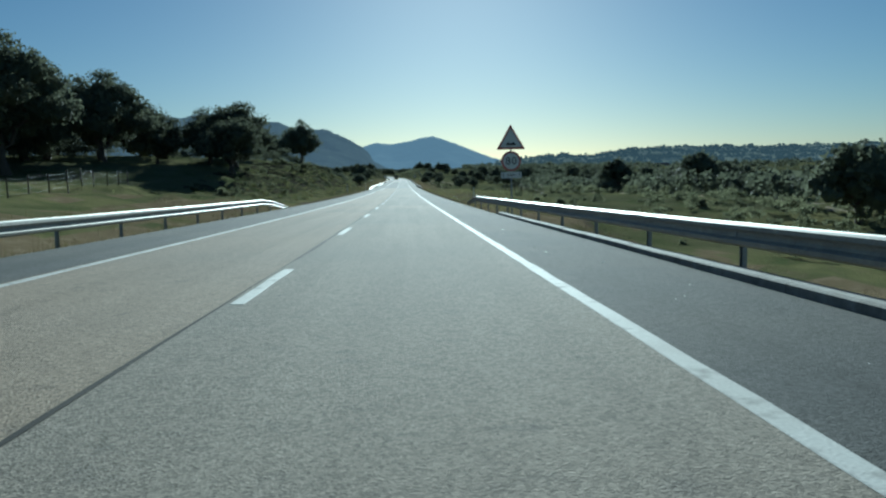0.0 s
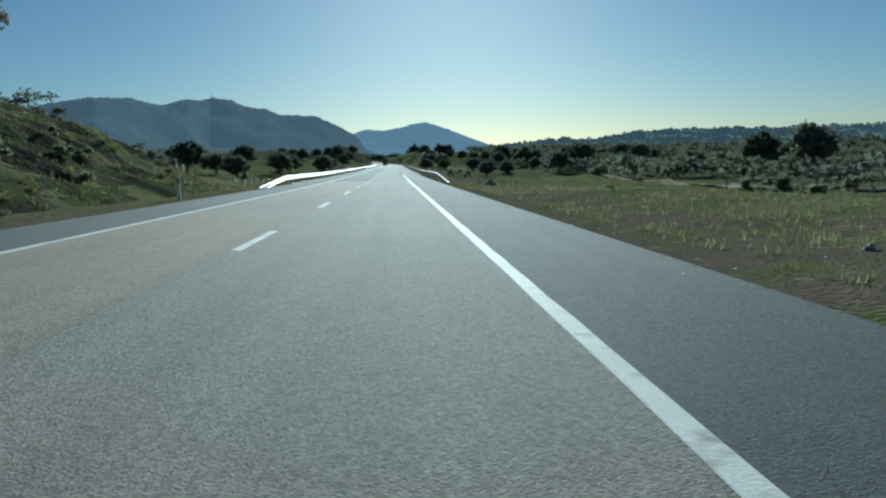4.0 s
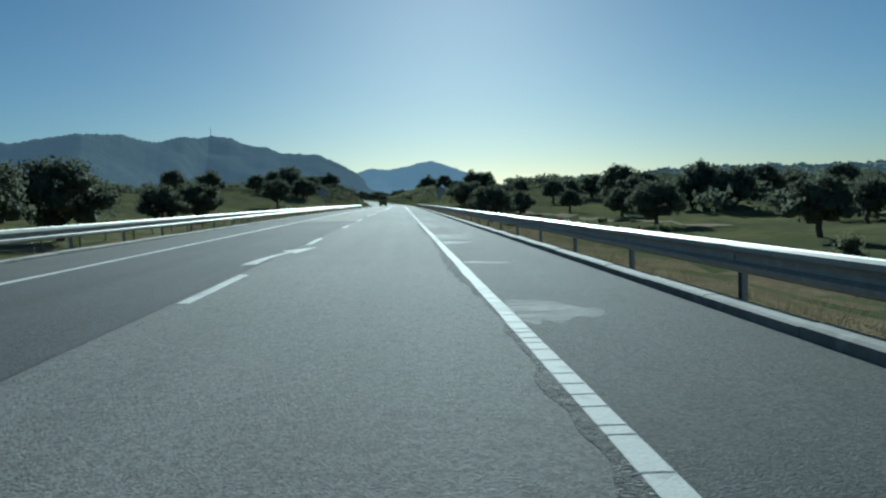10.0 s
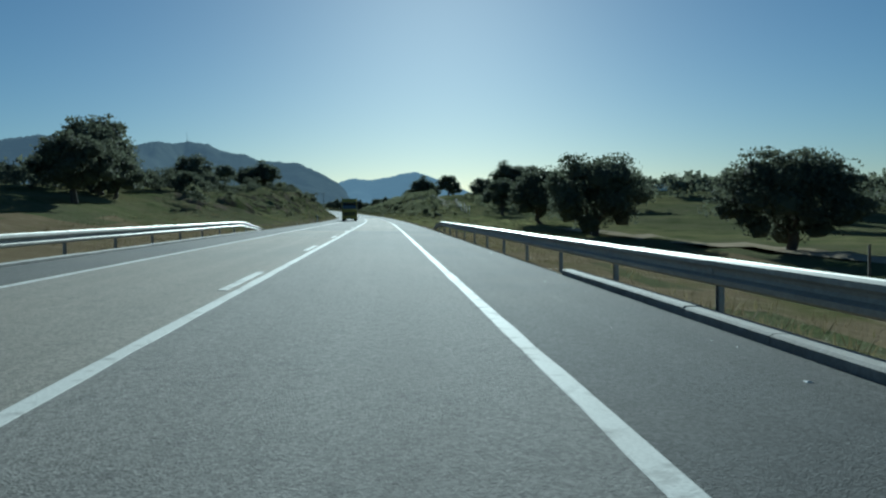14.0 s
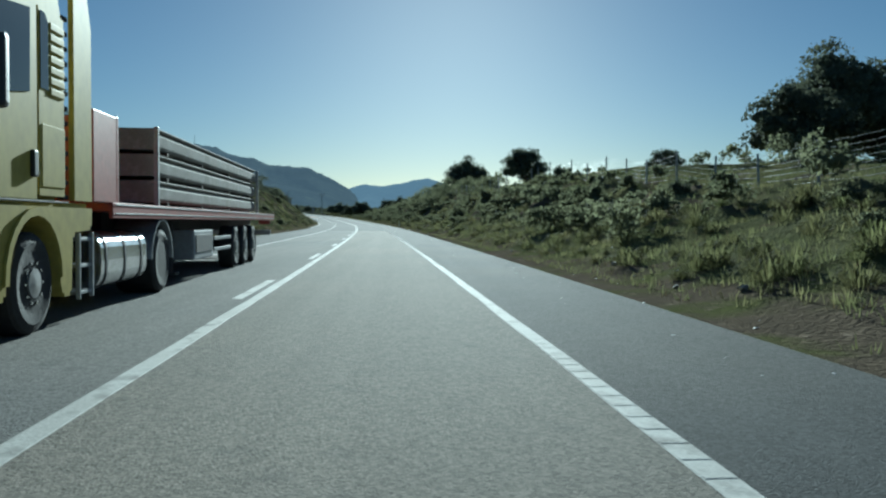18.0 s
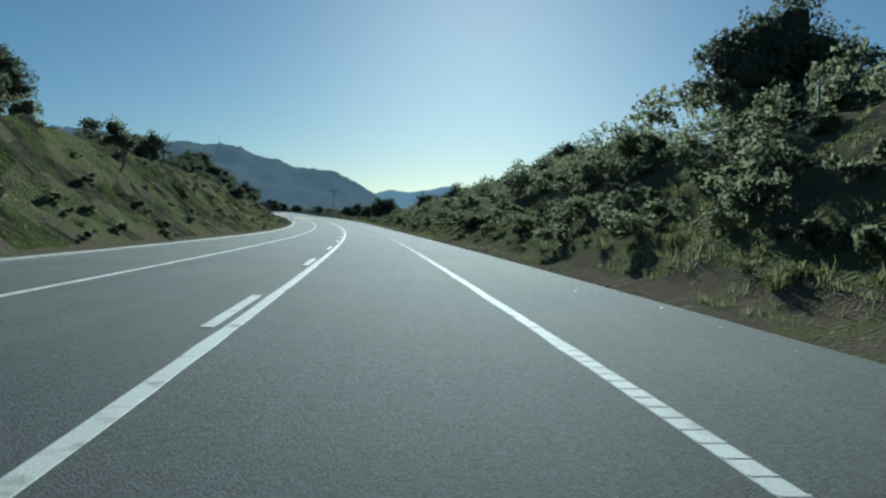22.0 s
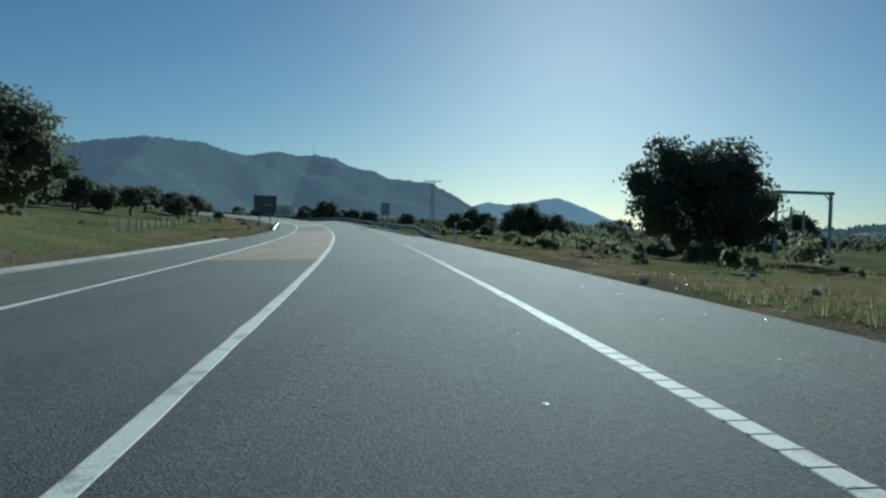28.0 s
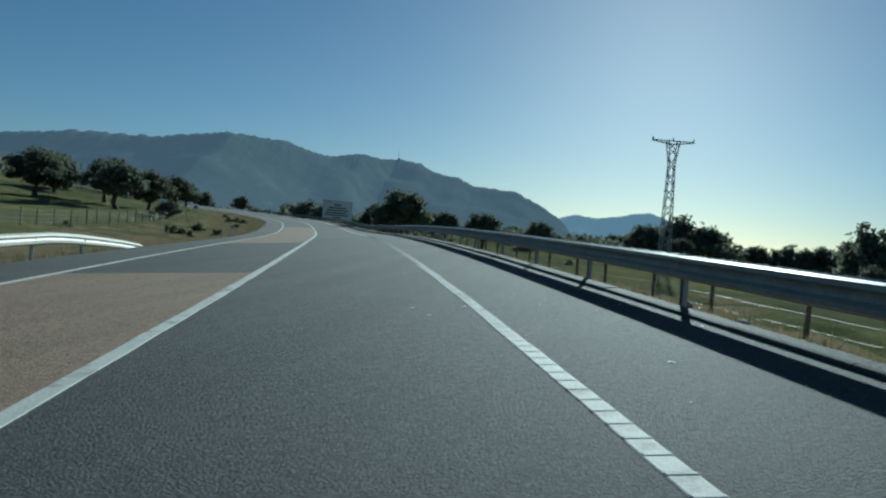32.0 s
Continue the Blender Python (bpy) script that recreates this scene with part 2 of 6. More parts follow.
M = {
    "asphalt_old": material("asphalt_old", (0.21, 0.195, 0.165), 0.93, tones=(((0.26, 0.23, 0.185), 0.09, 0.4, 0.7), ((0.10, 0.095, 0.09), 4.0, 0.58, 1.0)), fine=60, bump=0.9, depth=0.01, spec=0.1, streak=0.10),
    "asphalt_brown": material("asphalt_brown", (0.235, 0.198, 0.155), 0.93, tones=(((0.28, 0.225, 0.165), 0.09, 0.4, 0.7), ((0.11, 0.097, 0.085), 4.0, 0.58, 1.0)), fine=60, bump=0.9, depth=0.01, spec=0.1, streak=0.12),
    "asphalt_grey": material("asphalt_grey", (0.16, 0.158, 0.148), 0.93, tones=(((0.20, 0.19, 0.17), 0.1, 0.4, 0.7), ((0.08, 0.08, 0.08), 4.0, 0.58, 1.0)), fine=60, bump=0.9, depth=0.01, spec=0.1, streak=0.10),
    "asphalt_dark": material("asphalt_dark", (0.062, 0.065, 0.068), 0.93, tones=(((0.085, 0.085, 0.083), 0.12, 0.4, 0.7), ((0.045, 0.045, 0.047), 4.0, 0.58, 1.0)), fine=60, bump=0.9, depth=0.01, spec=0.1, streak=0.10),
    "asphalt_red": material("asphalt_red", (0.22, 0.155, 0.105), 0.93, tones=(((0.26, 0.19, 0.13), 0.15, 0.4, 0.7), ((0.12, 0.09, 0.07), 4.0, 0.58, 1.0)), fine=60, bump=0.9, depth=0.01, spec=0.1, streak=0.10),
    "asphalt_shoulder": material("asphalt_shoulder", (0.075, 0.078, 0.078), 0.93, tones=(((0.10, 0.098, 0.09), 0.2, 0.4, 0.7), ((0.05, 0.05, 0.05), 4.0, 0.58, 1.0)), fine=60, bump=0.9, depth=0.01, spec=0.1, streak=0.10),
    # pale base: bright light on the shoulder put into colour; also small worn marks
    "glare_and_wear": material("glare_and_wear", (0.21, 0.21, 0.2), 0.78, tones=(((0.105, 0.104, 0.096), 1.6, 0.42, 0.8),), fine=40, bump=0.5, depth=0.006, spec=0.16),
    "broken_edge": material("broken_edge", (0.15, 0.145, 0.135), 0.95, tones=(((0.05, 0.05, 0.05), 9, 0.45, 0.62), ((0.30, 0.29, 0.27), 16, 0.6, 0.72)), fine=45, bump=1.0, depth=0.03, spec=0.1),
    "tar": material("tar", (0.06, 0.058, 0.054), 0.9, tones=(((0.07, 0.065, 0.058), 3, 0.4, 0.7),), fine=40, bump=0.4, depth=0.004, spec=0.05),
    "paint": material("paint", (0.56, 0.56, 0.52), 0.8, tones=(((0.44, 0.43, 0.39), 0.7, 0.45, 0.75), ((0.22, 0.21, 0.19), 4.5, 0.54, 0.74)), fine=45, bump=0.5, depth=0.006, spec=0.1),
    "concrete": material("concrete", (0.26, 0.25, 0.225), 0.9, tones=(((0.17, 0.16, 0.14), 1.2, 0.4, 0.7), ((0.34, 0.33, 0.30), 5, 0.5, 0.8)), fine=30, bump=0.5, depth=0.01),
    "galvanised": material("galvanised", (0.32, 0.305, 0.265), 0.55, 0.25, tones=(((0.25, 0.24, 0.21), 1.5, 0.4, 0.7), ((0.38, 0.365, 0.32), 9, 0.5, 0.75)), fine=25, bump=0.08, depth=0.003),
    "steel_post": material("steel_post", (0.33, 0.34, 0.34), 0.55, 0.6, tones=(((0.22, 0.21, 0.2), 3, 0.5, 0.8),), fine=25, bump=0.1),
    "ground": material("ground", (0.125, 0.125, 0.07), 0.95, tones=(((0.18, 0.17, 0.08), 0.035, 0.45, 0.62), ((0.09, 0.105, 0.046), 0.35, 0.45, 0.7), ((0.16, 0.135, 0.085), 1.1, 0.58, 0.72)), fine=7, bump=0.9, depth=0.15, spec=0.0),
    "soil": material("soil", (0.14, 0.115, 0.085), 0.95, tones=(((0.12, 0.125, 0.055), 0.5, 0.48, 0.62), ((0.12, 0.10, 0.075), 1.8, 0.45, 0.7), ((0.28, 0.23, 0.17), 4, 0.58, 0.75)), fine=14, bump=1.0, depth=0.05, spec=0.0),
    "cut_rock": material("cut_rock", (0.075, 0.068, 0.05), 0.95, tones=(((0.075, 0.088, 0.034), 0.35, 0.42, 0.55), ((0.036, 0.034, 0.027), 0.9, 0.45, 0.6), ((0.11, 0.098, 0.075), 3.5, 0.6, 0.75)), fine=5, bump=0.9, depth=0.1, spec=0.0),
    "straw": material("straw", (0.19, 0.15, 0.092), 0.95, tones=(((0.12, 0.12, 0.052), 0.3, 0.5, 0.68), ((0.25, 0.20, 0.13), 1.3, 0.5, 0.7)), fine=12, bump=0.9, depth=0.08, spec=0.0),
    "track": material("track", (0.36, 0.30, 0.22), 0.95, tones=(((0.26, 0.22, 0.15), 0.5, 0.4, 0.7),), fine=9, bump=0.6, depth=0.05, spec=0.0),
    "stone": material("stone", (0.33, 0.31, 0.28), 0.85, tones=(((0.22, 0.20, 0.17), 2, 0.4, 0.7),), fine=25, bump=0.5, obj=0.3, island=0.35),
    "grass": leafy("grass", (0.15, 0.165, 0.072), (0.21, 0.195, 0.095), 0.6),
    "dry_grass": leafy("dry_grass", (0.22, 0.175, 0.10), (0.16, 0.145, 0.07), 0.28),
    "leaf_oak": leafy("leaf_oak", (0.10, 0.112, 0.078), (0.13, 0.14, 0.097), 0.4),
    "leaf_shrub": leafy("leaf_shrub", (0.137, 0.15, 0.09), (0.18, 0.187, 0.112), 0.6),
    "bark": material("bark", (0.11, 0.09, 0.07), 0.95, tones=(((0.06, 0.05, 0.04), 3, 0.4, 0.7),), fine=14, bump=1.0, depth=0.04, stretch=(1, 1, 0.25)),
    "dead_wood": material("dead_wood", (0.22, 0.19, 0.16), 0.9, tones=(((0.12, 0.10, 0.08), 4, 0.4, 0.7),), fine=20, bump=0.6),
    "fence_wood": material("fence_wood", (0.16, 0.13, 0.10), 0.9, tones=(((0.09, 0.07, 0.06), 4, 0.4, 0.7),), fine=25, bump=0.6, obj=0.25),
    "white_plastic": material("white_plastic", (0.75, 0.75, 0.73), 0.5, tones=(((0.55, 0.54, 0.5), 6, 0.55, 0.8),), fine=30, bump=0.1),
    "black_plastic": material("black_plastic", (0.025, 0.025, 0.027), 0.5, fine=40, bump=0.1),
    "sign_white": material("sign_white", (0.72, 0.72, 0.69), 0.45, tones=(((0.6, 0.6, 0.56), 2, 0.5, 0.8),), fine=20, bump=0.02),
    "sign_red": material("sign_red", (0.40, 0.10, 0.09), 0.45, tones=(((0.33, 0.09, 0.08), 3, 0.5, 0.8),), fine=20, bump=0.02),
    "sign_black": material("sign_black", (0.03, 0.03, 0.03), 0.5, fine=20, bump=0.02),
    "sign_grey": material("sign_grey", (0.34, 0.35, 0.36), 0.55, 0.3, tones=(((0.26, 0.27, 0.28), 2, 0.45, 0.75),), fine=18, bump=0.05),
    "sign_back": material("sign_back", (0.13, 0.14, 0.15), 0.6, 0.2, tones=(((0.10, 0.105, 0.115), 2, 0.45, 0.75),), fine=18, bump=0.05),
    "sign_blue": material("sign_blue", (0.06, 0.12, 0.22), 0.5, tones=(((0.05, 0.10, 0.18), 2, 0.5, 0.8),), fine=20, bump=0.02),
    "truck_yellow": material("truck_yellow", (0.42, 0.35, 0.085), 0.6, tones=(((0.36, 0.30, 0.07), 1.2, 0.5, 0.8),), fine=6, bump=0.02, spec=0.12),
    "truck_red": material("truck_red", (0.33, 0.055, 0.04), 0.5, tones=(((0.22, 0.04, 0.03), 1.5, 0.45, 0.75),), fine=15, bump=0.1),
    "tyre": material("tyre", (0.025, 0.025, 0.026), 0.8, tones=(((0.05, 0.047, 0.043), 3, 0.5, 0.8),), fine=30, bump=0.3),
    "rim": material("rim", (0.32, 0.32, 0.32), 0.45, 0.8, tones=(((0.18, 0.17, 0.16), 5, 0.5, 0.8),), fine=20, bump=0.1),
    "chrome": material("chrome", (0.65, 0.66, 0.67), 0.25, 1.0, tones=(((0.5, 0.5, 0.5), 3, 0.5, 0.8),), fine=15, bump=0.03),
    "chassis": material("chassis", (0.035, 0.035, 0.037), 0.7, tones=(((0.07, 0.06, 0.05), 2.5, 0.5, 0.8),), fine=20, bump=0.2),
    "dark_glass": material("dark_glass", (0.02, 0.025, 0.028), 0.08, fine=5, bump=0, spec=0.8),
    "lamp_lens": material("lamp_lens", (0.7, 0.72, 0.73), 0.12, fine=5, bump=0, spec=0.8),
    "pylon_steel": material("pylon_steel", (0.30, 0.32, 0.33), 0.6, 0.4, tones=(((0.22, 0.23, 0.24), 2, 0.5, 0.8),), fine=10, bump=0.05),
    "wall_white": material("wall_white", (0.6, 0.57, 0.5), 0.9, tones=(((0.5, 0.47, 0.41), 0.8, 0.5, 0.8),), fine=12, bump=0.2),
    "roof_tile": material("roof_tile", (0.30, 0.17, 0.11), 0.9, tones=(((0.2, 0.12, 0.09), 1.5, 0.5, 0.8),), fine=12, bump=0.3),
    # these four emit a little blue, in place of haze in the air
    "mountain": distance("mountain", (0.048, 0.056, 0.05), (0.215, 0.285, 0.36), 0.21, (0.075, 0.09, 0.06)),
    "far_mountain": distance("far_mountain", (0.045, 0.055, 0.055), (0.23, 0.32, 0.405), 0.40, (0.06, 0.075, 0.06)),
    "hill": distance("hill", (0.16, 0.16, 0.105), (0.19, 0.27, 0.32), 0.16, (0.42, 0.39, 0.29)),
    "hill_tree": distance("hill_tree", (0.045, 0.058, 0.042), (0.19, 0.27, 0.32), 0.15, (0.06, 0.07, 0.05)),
}
streak_through(M["glare_and_wear"], (1.1, 5.0, 1.0), 0.36, 0.78)


# ---- mesh helpers ----
def mesh_object(name, verts, faces, mat, parent=None, smooth=False, mats=None, slots=None):
    me = bpy.data.meshes.new(name)
    me.from_pydata([tuple(map(float, v)) for v in verts], [], [tuple(map(int, f)) for f in faces])
    for m in (mats or [mat]):
        me.materials.append(M[m])
    if slots is not None:
        me.polygons.foreach_set("material_index", np.asarray(slots, np.int32))
    if smooth:
        me.polygons.foreach_set("use_smooth", np.ones(len(me.polygons), bool))
    me.update()
    ob = new(name, me)
    if parent:
        ob.parent = parent
    return ob


def part(name, bm, mat, parent, label="", smooth=False):
    """One bmesh as one mesh object under a thing or a part."""
    me = bpy.data.meshes.new(name)
    bm.normal_update()
    bm.to_mesh(me)
    bm.free()
    me.materials.append(M[mat])
    if smooth:
        me.polygons.foreach_set("use_smooth", np.ones(len(me.polygons), bool))
    ob = new(name, me)
    ob.parent = parent
    if label:
        ob["label"] = label
    return ob


def box(bm, size, place=(0, 0, 0), bevel=0.0, turn=None):
    m = Matrix.Translation(place) @ (turn or Matrix()) @ Matrix.Diagonal((*size, 1))
    made = bmesh.ops.create_cube(bm, size=1, matrix=m)["verts"]
    if bevel:
        edges = list({e for v in made for e in v.link_edges})
        bmesh.ops.bevel(bm, geom=edges, offset=bevel, segments=2, affect="EDGES", profile=0.6)
    return bm


def rod(bm, a, b, r1, r2=None, sides=8):
    a, b = Vector(a), Vector(b)
    way = b - a
    m = Matrix.Translation((a + b) / 2) @ way.to_track_quat("Z", "Y").to_matrix().to_4x4()
    bmesh.ops.create_cone(bm, cap_ends=True, segments=sides, radius1=r1, radius2=r1 if r2 is None else r2, depth=way.length, matrix=m)
    return bm


def turned(bm, profile, sides=24, axis="X", place=(0, 0, 0)):
    """A body of revolution from (radius, along) pairs, its axis along x."""
    rings = []
    for r, a in profile:
        ring = []
        for k in range(sides):
            w = 2 * math.pi * k / sides
            v = (a, r * math.cos(w), r * math.sin(w)) if axis == "X" else (r * math.cos(w), r * math.sin(w), a)
            ring.append(bm.verts.new(Vector(v) + Vector(place)))
        rings.append(ring)
    for p, q in zip(rings, rings[1:]):
        for k in range(sides):
            bm.faces.new((p[k], p[(k + 1) % sides], q[(k + 1) % sides], q[k]))
    for ring in (rings[0], rings[-1]):
        bm.faces.new(ring)
    bmesh.ops.recalc_face_normals(bm, faces=bm.faces)
    return bm


def extruded(bm, outline, a, b, axis="X"):
    """A closed outline in the plane across the axis, from a to b along it."""
    ends = []
    for w in (a, b):
        ends.append([bm.verts.new((w, p, q) if axis == "X" else (p, w, q) if axis == "Y" else (p, q, w)) for p, q in outline])
    n = len(outline)
    for k in range(n):
        bm.faces.new((ends[0][k], ends[0][(k + 1) % n], ends[1][(k + 1) % n], ends[1][k]))
    bm.faces.new(ends[0])
    bm.faces.new(ends[1])
    bmesh.ops.recalc_face_normals(bm, faces=bm.faces)
    return bm


def empty(name, m, label, category, group="", kind=""):
    ob = new(name)
    ob.matrix_basis = m
    return tagged(ob, label, category, group, kind)


def stand(s, u, z=None, turn=0.0):
    """A pose at station s, u to the right, on the ground (or z above the road's plane), facing back along the road."""
    x, y, zz = at(s, u, 0.0 if z is None else z)
    if z is None:
        zz = ground_at(s, u)
    return pose(x, y, zz, 0, 0, math.degrees(heading(s)) + turn)


# ---- ground ----
EDGE_L = ([-100, 500, 560, 620, 940, 990, 1400], [5.75, 5.75, 6.2, 6.9, 6.9, 5.75, 5.75])     # paved width left of the centre
EDGE_R = ([-100, 500, 580, 650, 890, 930, 1400], [5.62, 5.62, 5.7, 6.2, 6.1, 5.75, 5.75])
OFFS = np.array([0, 1, 4, 8, 15, 40, 120, 300, 700, 1500.0])
SIDE_L = [  # station, then the ground's height over the road's edge at each offset from 1 m on
    (-200, -0.2, -0.7, -0.3, 0.7, 4.5, 10, 16, 20, 10), (40, -0.2, -0.6, 0.2, 1.2, 4.5, 10, 16, 20, 10),
    (66, 0.02, 0.3, 0.9, 1.7, 3.6, 9, 14, 20, 10), (90, 0.05, 1.0, 2.7, 3.8, 5.4, 9, 12, 18, 10), (122, 0.05, 1.5, 4.2, 5.5, 6.6, 8, 10, 16, 10), (148, 0.05, 1.7, 4.6, 5.8, 7.2, 7, 10, 16, 10),
    (175, 0.05, 1.3, 3.8, 6.0, 7.6, 7, 8, 12, 10), (196, -0.1, -0.2, 1.2, 3.6, 5.2, 5, 7, 12, 8), (222, -0.25, -0.9, -1.0, 0, 1.2, 3.5, 7, 12, 8), (260, -0.25, -1.0, -1.4, -0.9, 0.5, 3.5, 7, 12, 10),
    (400, -0.25, -0.8, -1.0, -0.5, 1.0, 4.5, 8, 14, 10),
    (460, -0.2, -0.4, -0.2, 0.6, 2.2, 4.5, 7, 12, 10), (505, 0, 0.2, 1.0, 2.4, 4.4, 6, 8, 12, 10), (540, 0.05, 1.2, 3.3, 4.0, 4.6, 5.5, 8, 12, 10),
    (620, 0.05, 2.2, 5.8, 7.1, 7.8, 8, 10, 14, 12), (700, 0.05, 2.2, 6.0, 7.4, 8.2, 9, 11, 15, 14), (780, 0.05, 2.0, 5.6, 6.8, 7.6, 8.6, 11, 18, 20),
    (850, 0.05, 1.5, 3.9, 4.8, 5.4, 6, 8, 18, 28), (905, 0.05, 0.9, 2.2, 3.4, 5.2, 4, 6, 18, 32), (928, 0.02, 0.5, 1.2, 3.0, 4.6, 4, 6, 18, 32), (950, -0.1, -0.3, -0.4, 0, 1.2, 1.6, 6, 20, 36),
    (1100, -0.15, -0.4, -0.3, 0.3, 1.8, 5, 12, 30, 50), (1400, 0, 0.3, 1, 2, 5, 12, 24, 50, 80)]
SIDE_R = [
    (-200, -0.3, -1.5, -2.8, -3.6, -5, -6, -5, -2, 8), (40, -0.3, -1.2, -2.2, -3, -4.5, -6, -5, -2, 8), (62, -0.1, -0.5, -1.2, -2, -3.5, -6, -8, -6, 2),
    (85, 0, 0.0, -0.2, -0.9, -2.6, -6, -8, -6, 2), (115, 0.02, 0.15, 0.1, -0.2, -1.6, -5.5, -8, -6, 2), (165, 0.02, 0.1, 0.0, -0.5, -1.8, -5.5, -8, -6, 2),
    (200, -0.2, -0.9, -1.7, -2.1, -2.8, -5, -7.5, -6, 2), (240, -0.25, -1.1, -2.1, -2.6, -3.3, -5, -7.5, -6, 2), (430, -0.25, -0.9, -1.8, -2.1, -2.4, -3.4, -5, -4, 2),
    (500, -0.1, -0.3, -0.6, -0.9, -1.1, -1.6, -3, -2, 3), (545, 0, 0.2, 0.4, 0.5, 0.4, 0.2, 1, 4, 8), (590, 0.02, 0.8, 2.1, 2.9, 3.6, 3, 2, 5, 8),
    (640, 0.05, 1.6, 4.2, 5.2, 5.8, 4, 3, 5, 8), (700, 0.05, 1.8, 4.8, 6.0, 7.0, 6, 4, 5, 8), (780, 0.05, 1.4, 3.7, 4.8, 5.2, 4, 3, 4, 6),
    (845, 0.02, 0.6, 1.5, 1.8, 1.8, 1.5, 1, 2, 4), (885, 0, 0.1, 0.25, 0.25, 0.1, -0.3, -1, 0, 2), (930, -0.02, -0.15, -0.4, -0.7, -1.1, -1.6, -2, -2, 0),
    (965, -0.2, -0.8, -1.6, -2, -2.4, -2.8, -3.5, -4, -4), (1200, -0.25, -0.9, -1.7, -2.1, -2.6, -3.2, -4, -5, -6), (1400, -0.2, -0.6, -1.2, -1.8, -2.4, -3, -4, -6, -8)]


def profile(table, s, d):
    """Height over the road's edge at station s, d metres out: smooth along the road, straight between the offsets."""
    st = np.array([r[0] for r in table], float)
    val = np.array([[0.0, *r[1:]] for r in table], float)
    s = np.asarray(s, float)
    k = np.clip(np.searchsorted(st, s) - 1, 0, len(st) - 2)
    w = np.clip((s - st[k]) / (st[k + 1] - st[k]), 0, 1)
    w = w * w * (3 - 2 * w)
    row = val[k] * (1 - w)[..., None] + val[k + 1] * w[..., None]
    j = np.clip(np.searchsorted(OFFS, d) - 1, 0, len(OFFS) - 2)
    f = np.clip((d - OFFS[j]) / (OFFS[j + 1] - OFFS[j]), 0, 1)
    take = np.take_along_axis
    return take(row, j[..., None], -1)[..., 0] * (1 - f) + take(row, (j + 1)[..., None], -1)[..., 0] * f


def ripple(x, y, size, seed):
    """Cheap smooth noise from a few crossing waves, about -1 to 1."""
    r = random.Random(seed)
    total = 0.0
    for k in range(7):
        a, w = r.uniform(0, math.tau), math.tau / size * r.uniform(0.55, 1.6)
        total = total + np.sin((x * math.cos(a) + y * math.sin(a)) * w + r.uniform(0, math.tau) + 1.3 * np.sin((x * math.sin(a) - y * math.cos(a)) * w * 0.7 + k))
    return total / 7 * 1.6


def ground_place(s, u):
    """World places on the ground sheet (its top beside the road, its bed under the road)."""
    s, u = np.broadcast_arrays(np.asarray(s, float), np.asarray(u, float))
    p = at(s, u)
    el, er = np.interp(s, *EDGE_L), np.interp(s, *EDGE_R)
    d = np.where(u < 0, -u - el, u - er)
    out = np.maximum(d, 0)
    h = np.where(u < 0, profile(SIDE_L, s, out), profile(SIDE_R, s, out))
    x, y = p[..., 0], p[..., 1]
    big = np.clip((out - 12) / 60, 0, 1)
    bank = np.clip((out - 0.8) / 2, 0, 1) * np.clip(np.abs(h) / 1.5, 0.15, 1)
    h = h + big * (0.9 * ripple(x, y, 45, 3) + 2.2 * np.clip(out / 500, 0, 1) * ripple(x, y, 210, 4))
    h = h + bank * (0.26 * ripple(x, y, 5.5, 5) + 0.17 * ripple(x, y, 2.3, 6)) + 0.05 * np.clip(out, 0, 1) * ripple(x, y, 4.3, 7)
    # rills that water has cut down the steep banks, slanting forward
    cut = np.clip((h - 0.5) / 1.5, 0, 1) * np.clip((out - 1.2) / 2, 0, 1) * np.clip((14 - out) / 6, 0, 1)
    rill = s + 0.55 * out + 1.1 * ripple(x, y, 8, 9)
    h = h - cut * (0.34 * np.abs(np.sin(rill * 0.95)) ** 0.7 + 0.18 * np.sin(rill * 2.3 + 1.7 * ripple(x, y, 5, 10)))
    h = h + np.clip((out - 1500) / 1500, 0, 1) * -25
    h = np.where(d < 0, -0.14, h - 0.02)
    p = p.copy()
    p[..., 2] += h
    return p


def ground_at(s, u):
    return float(ground_place(s, u)[..., 2])


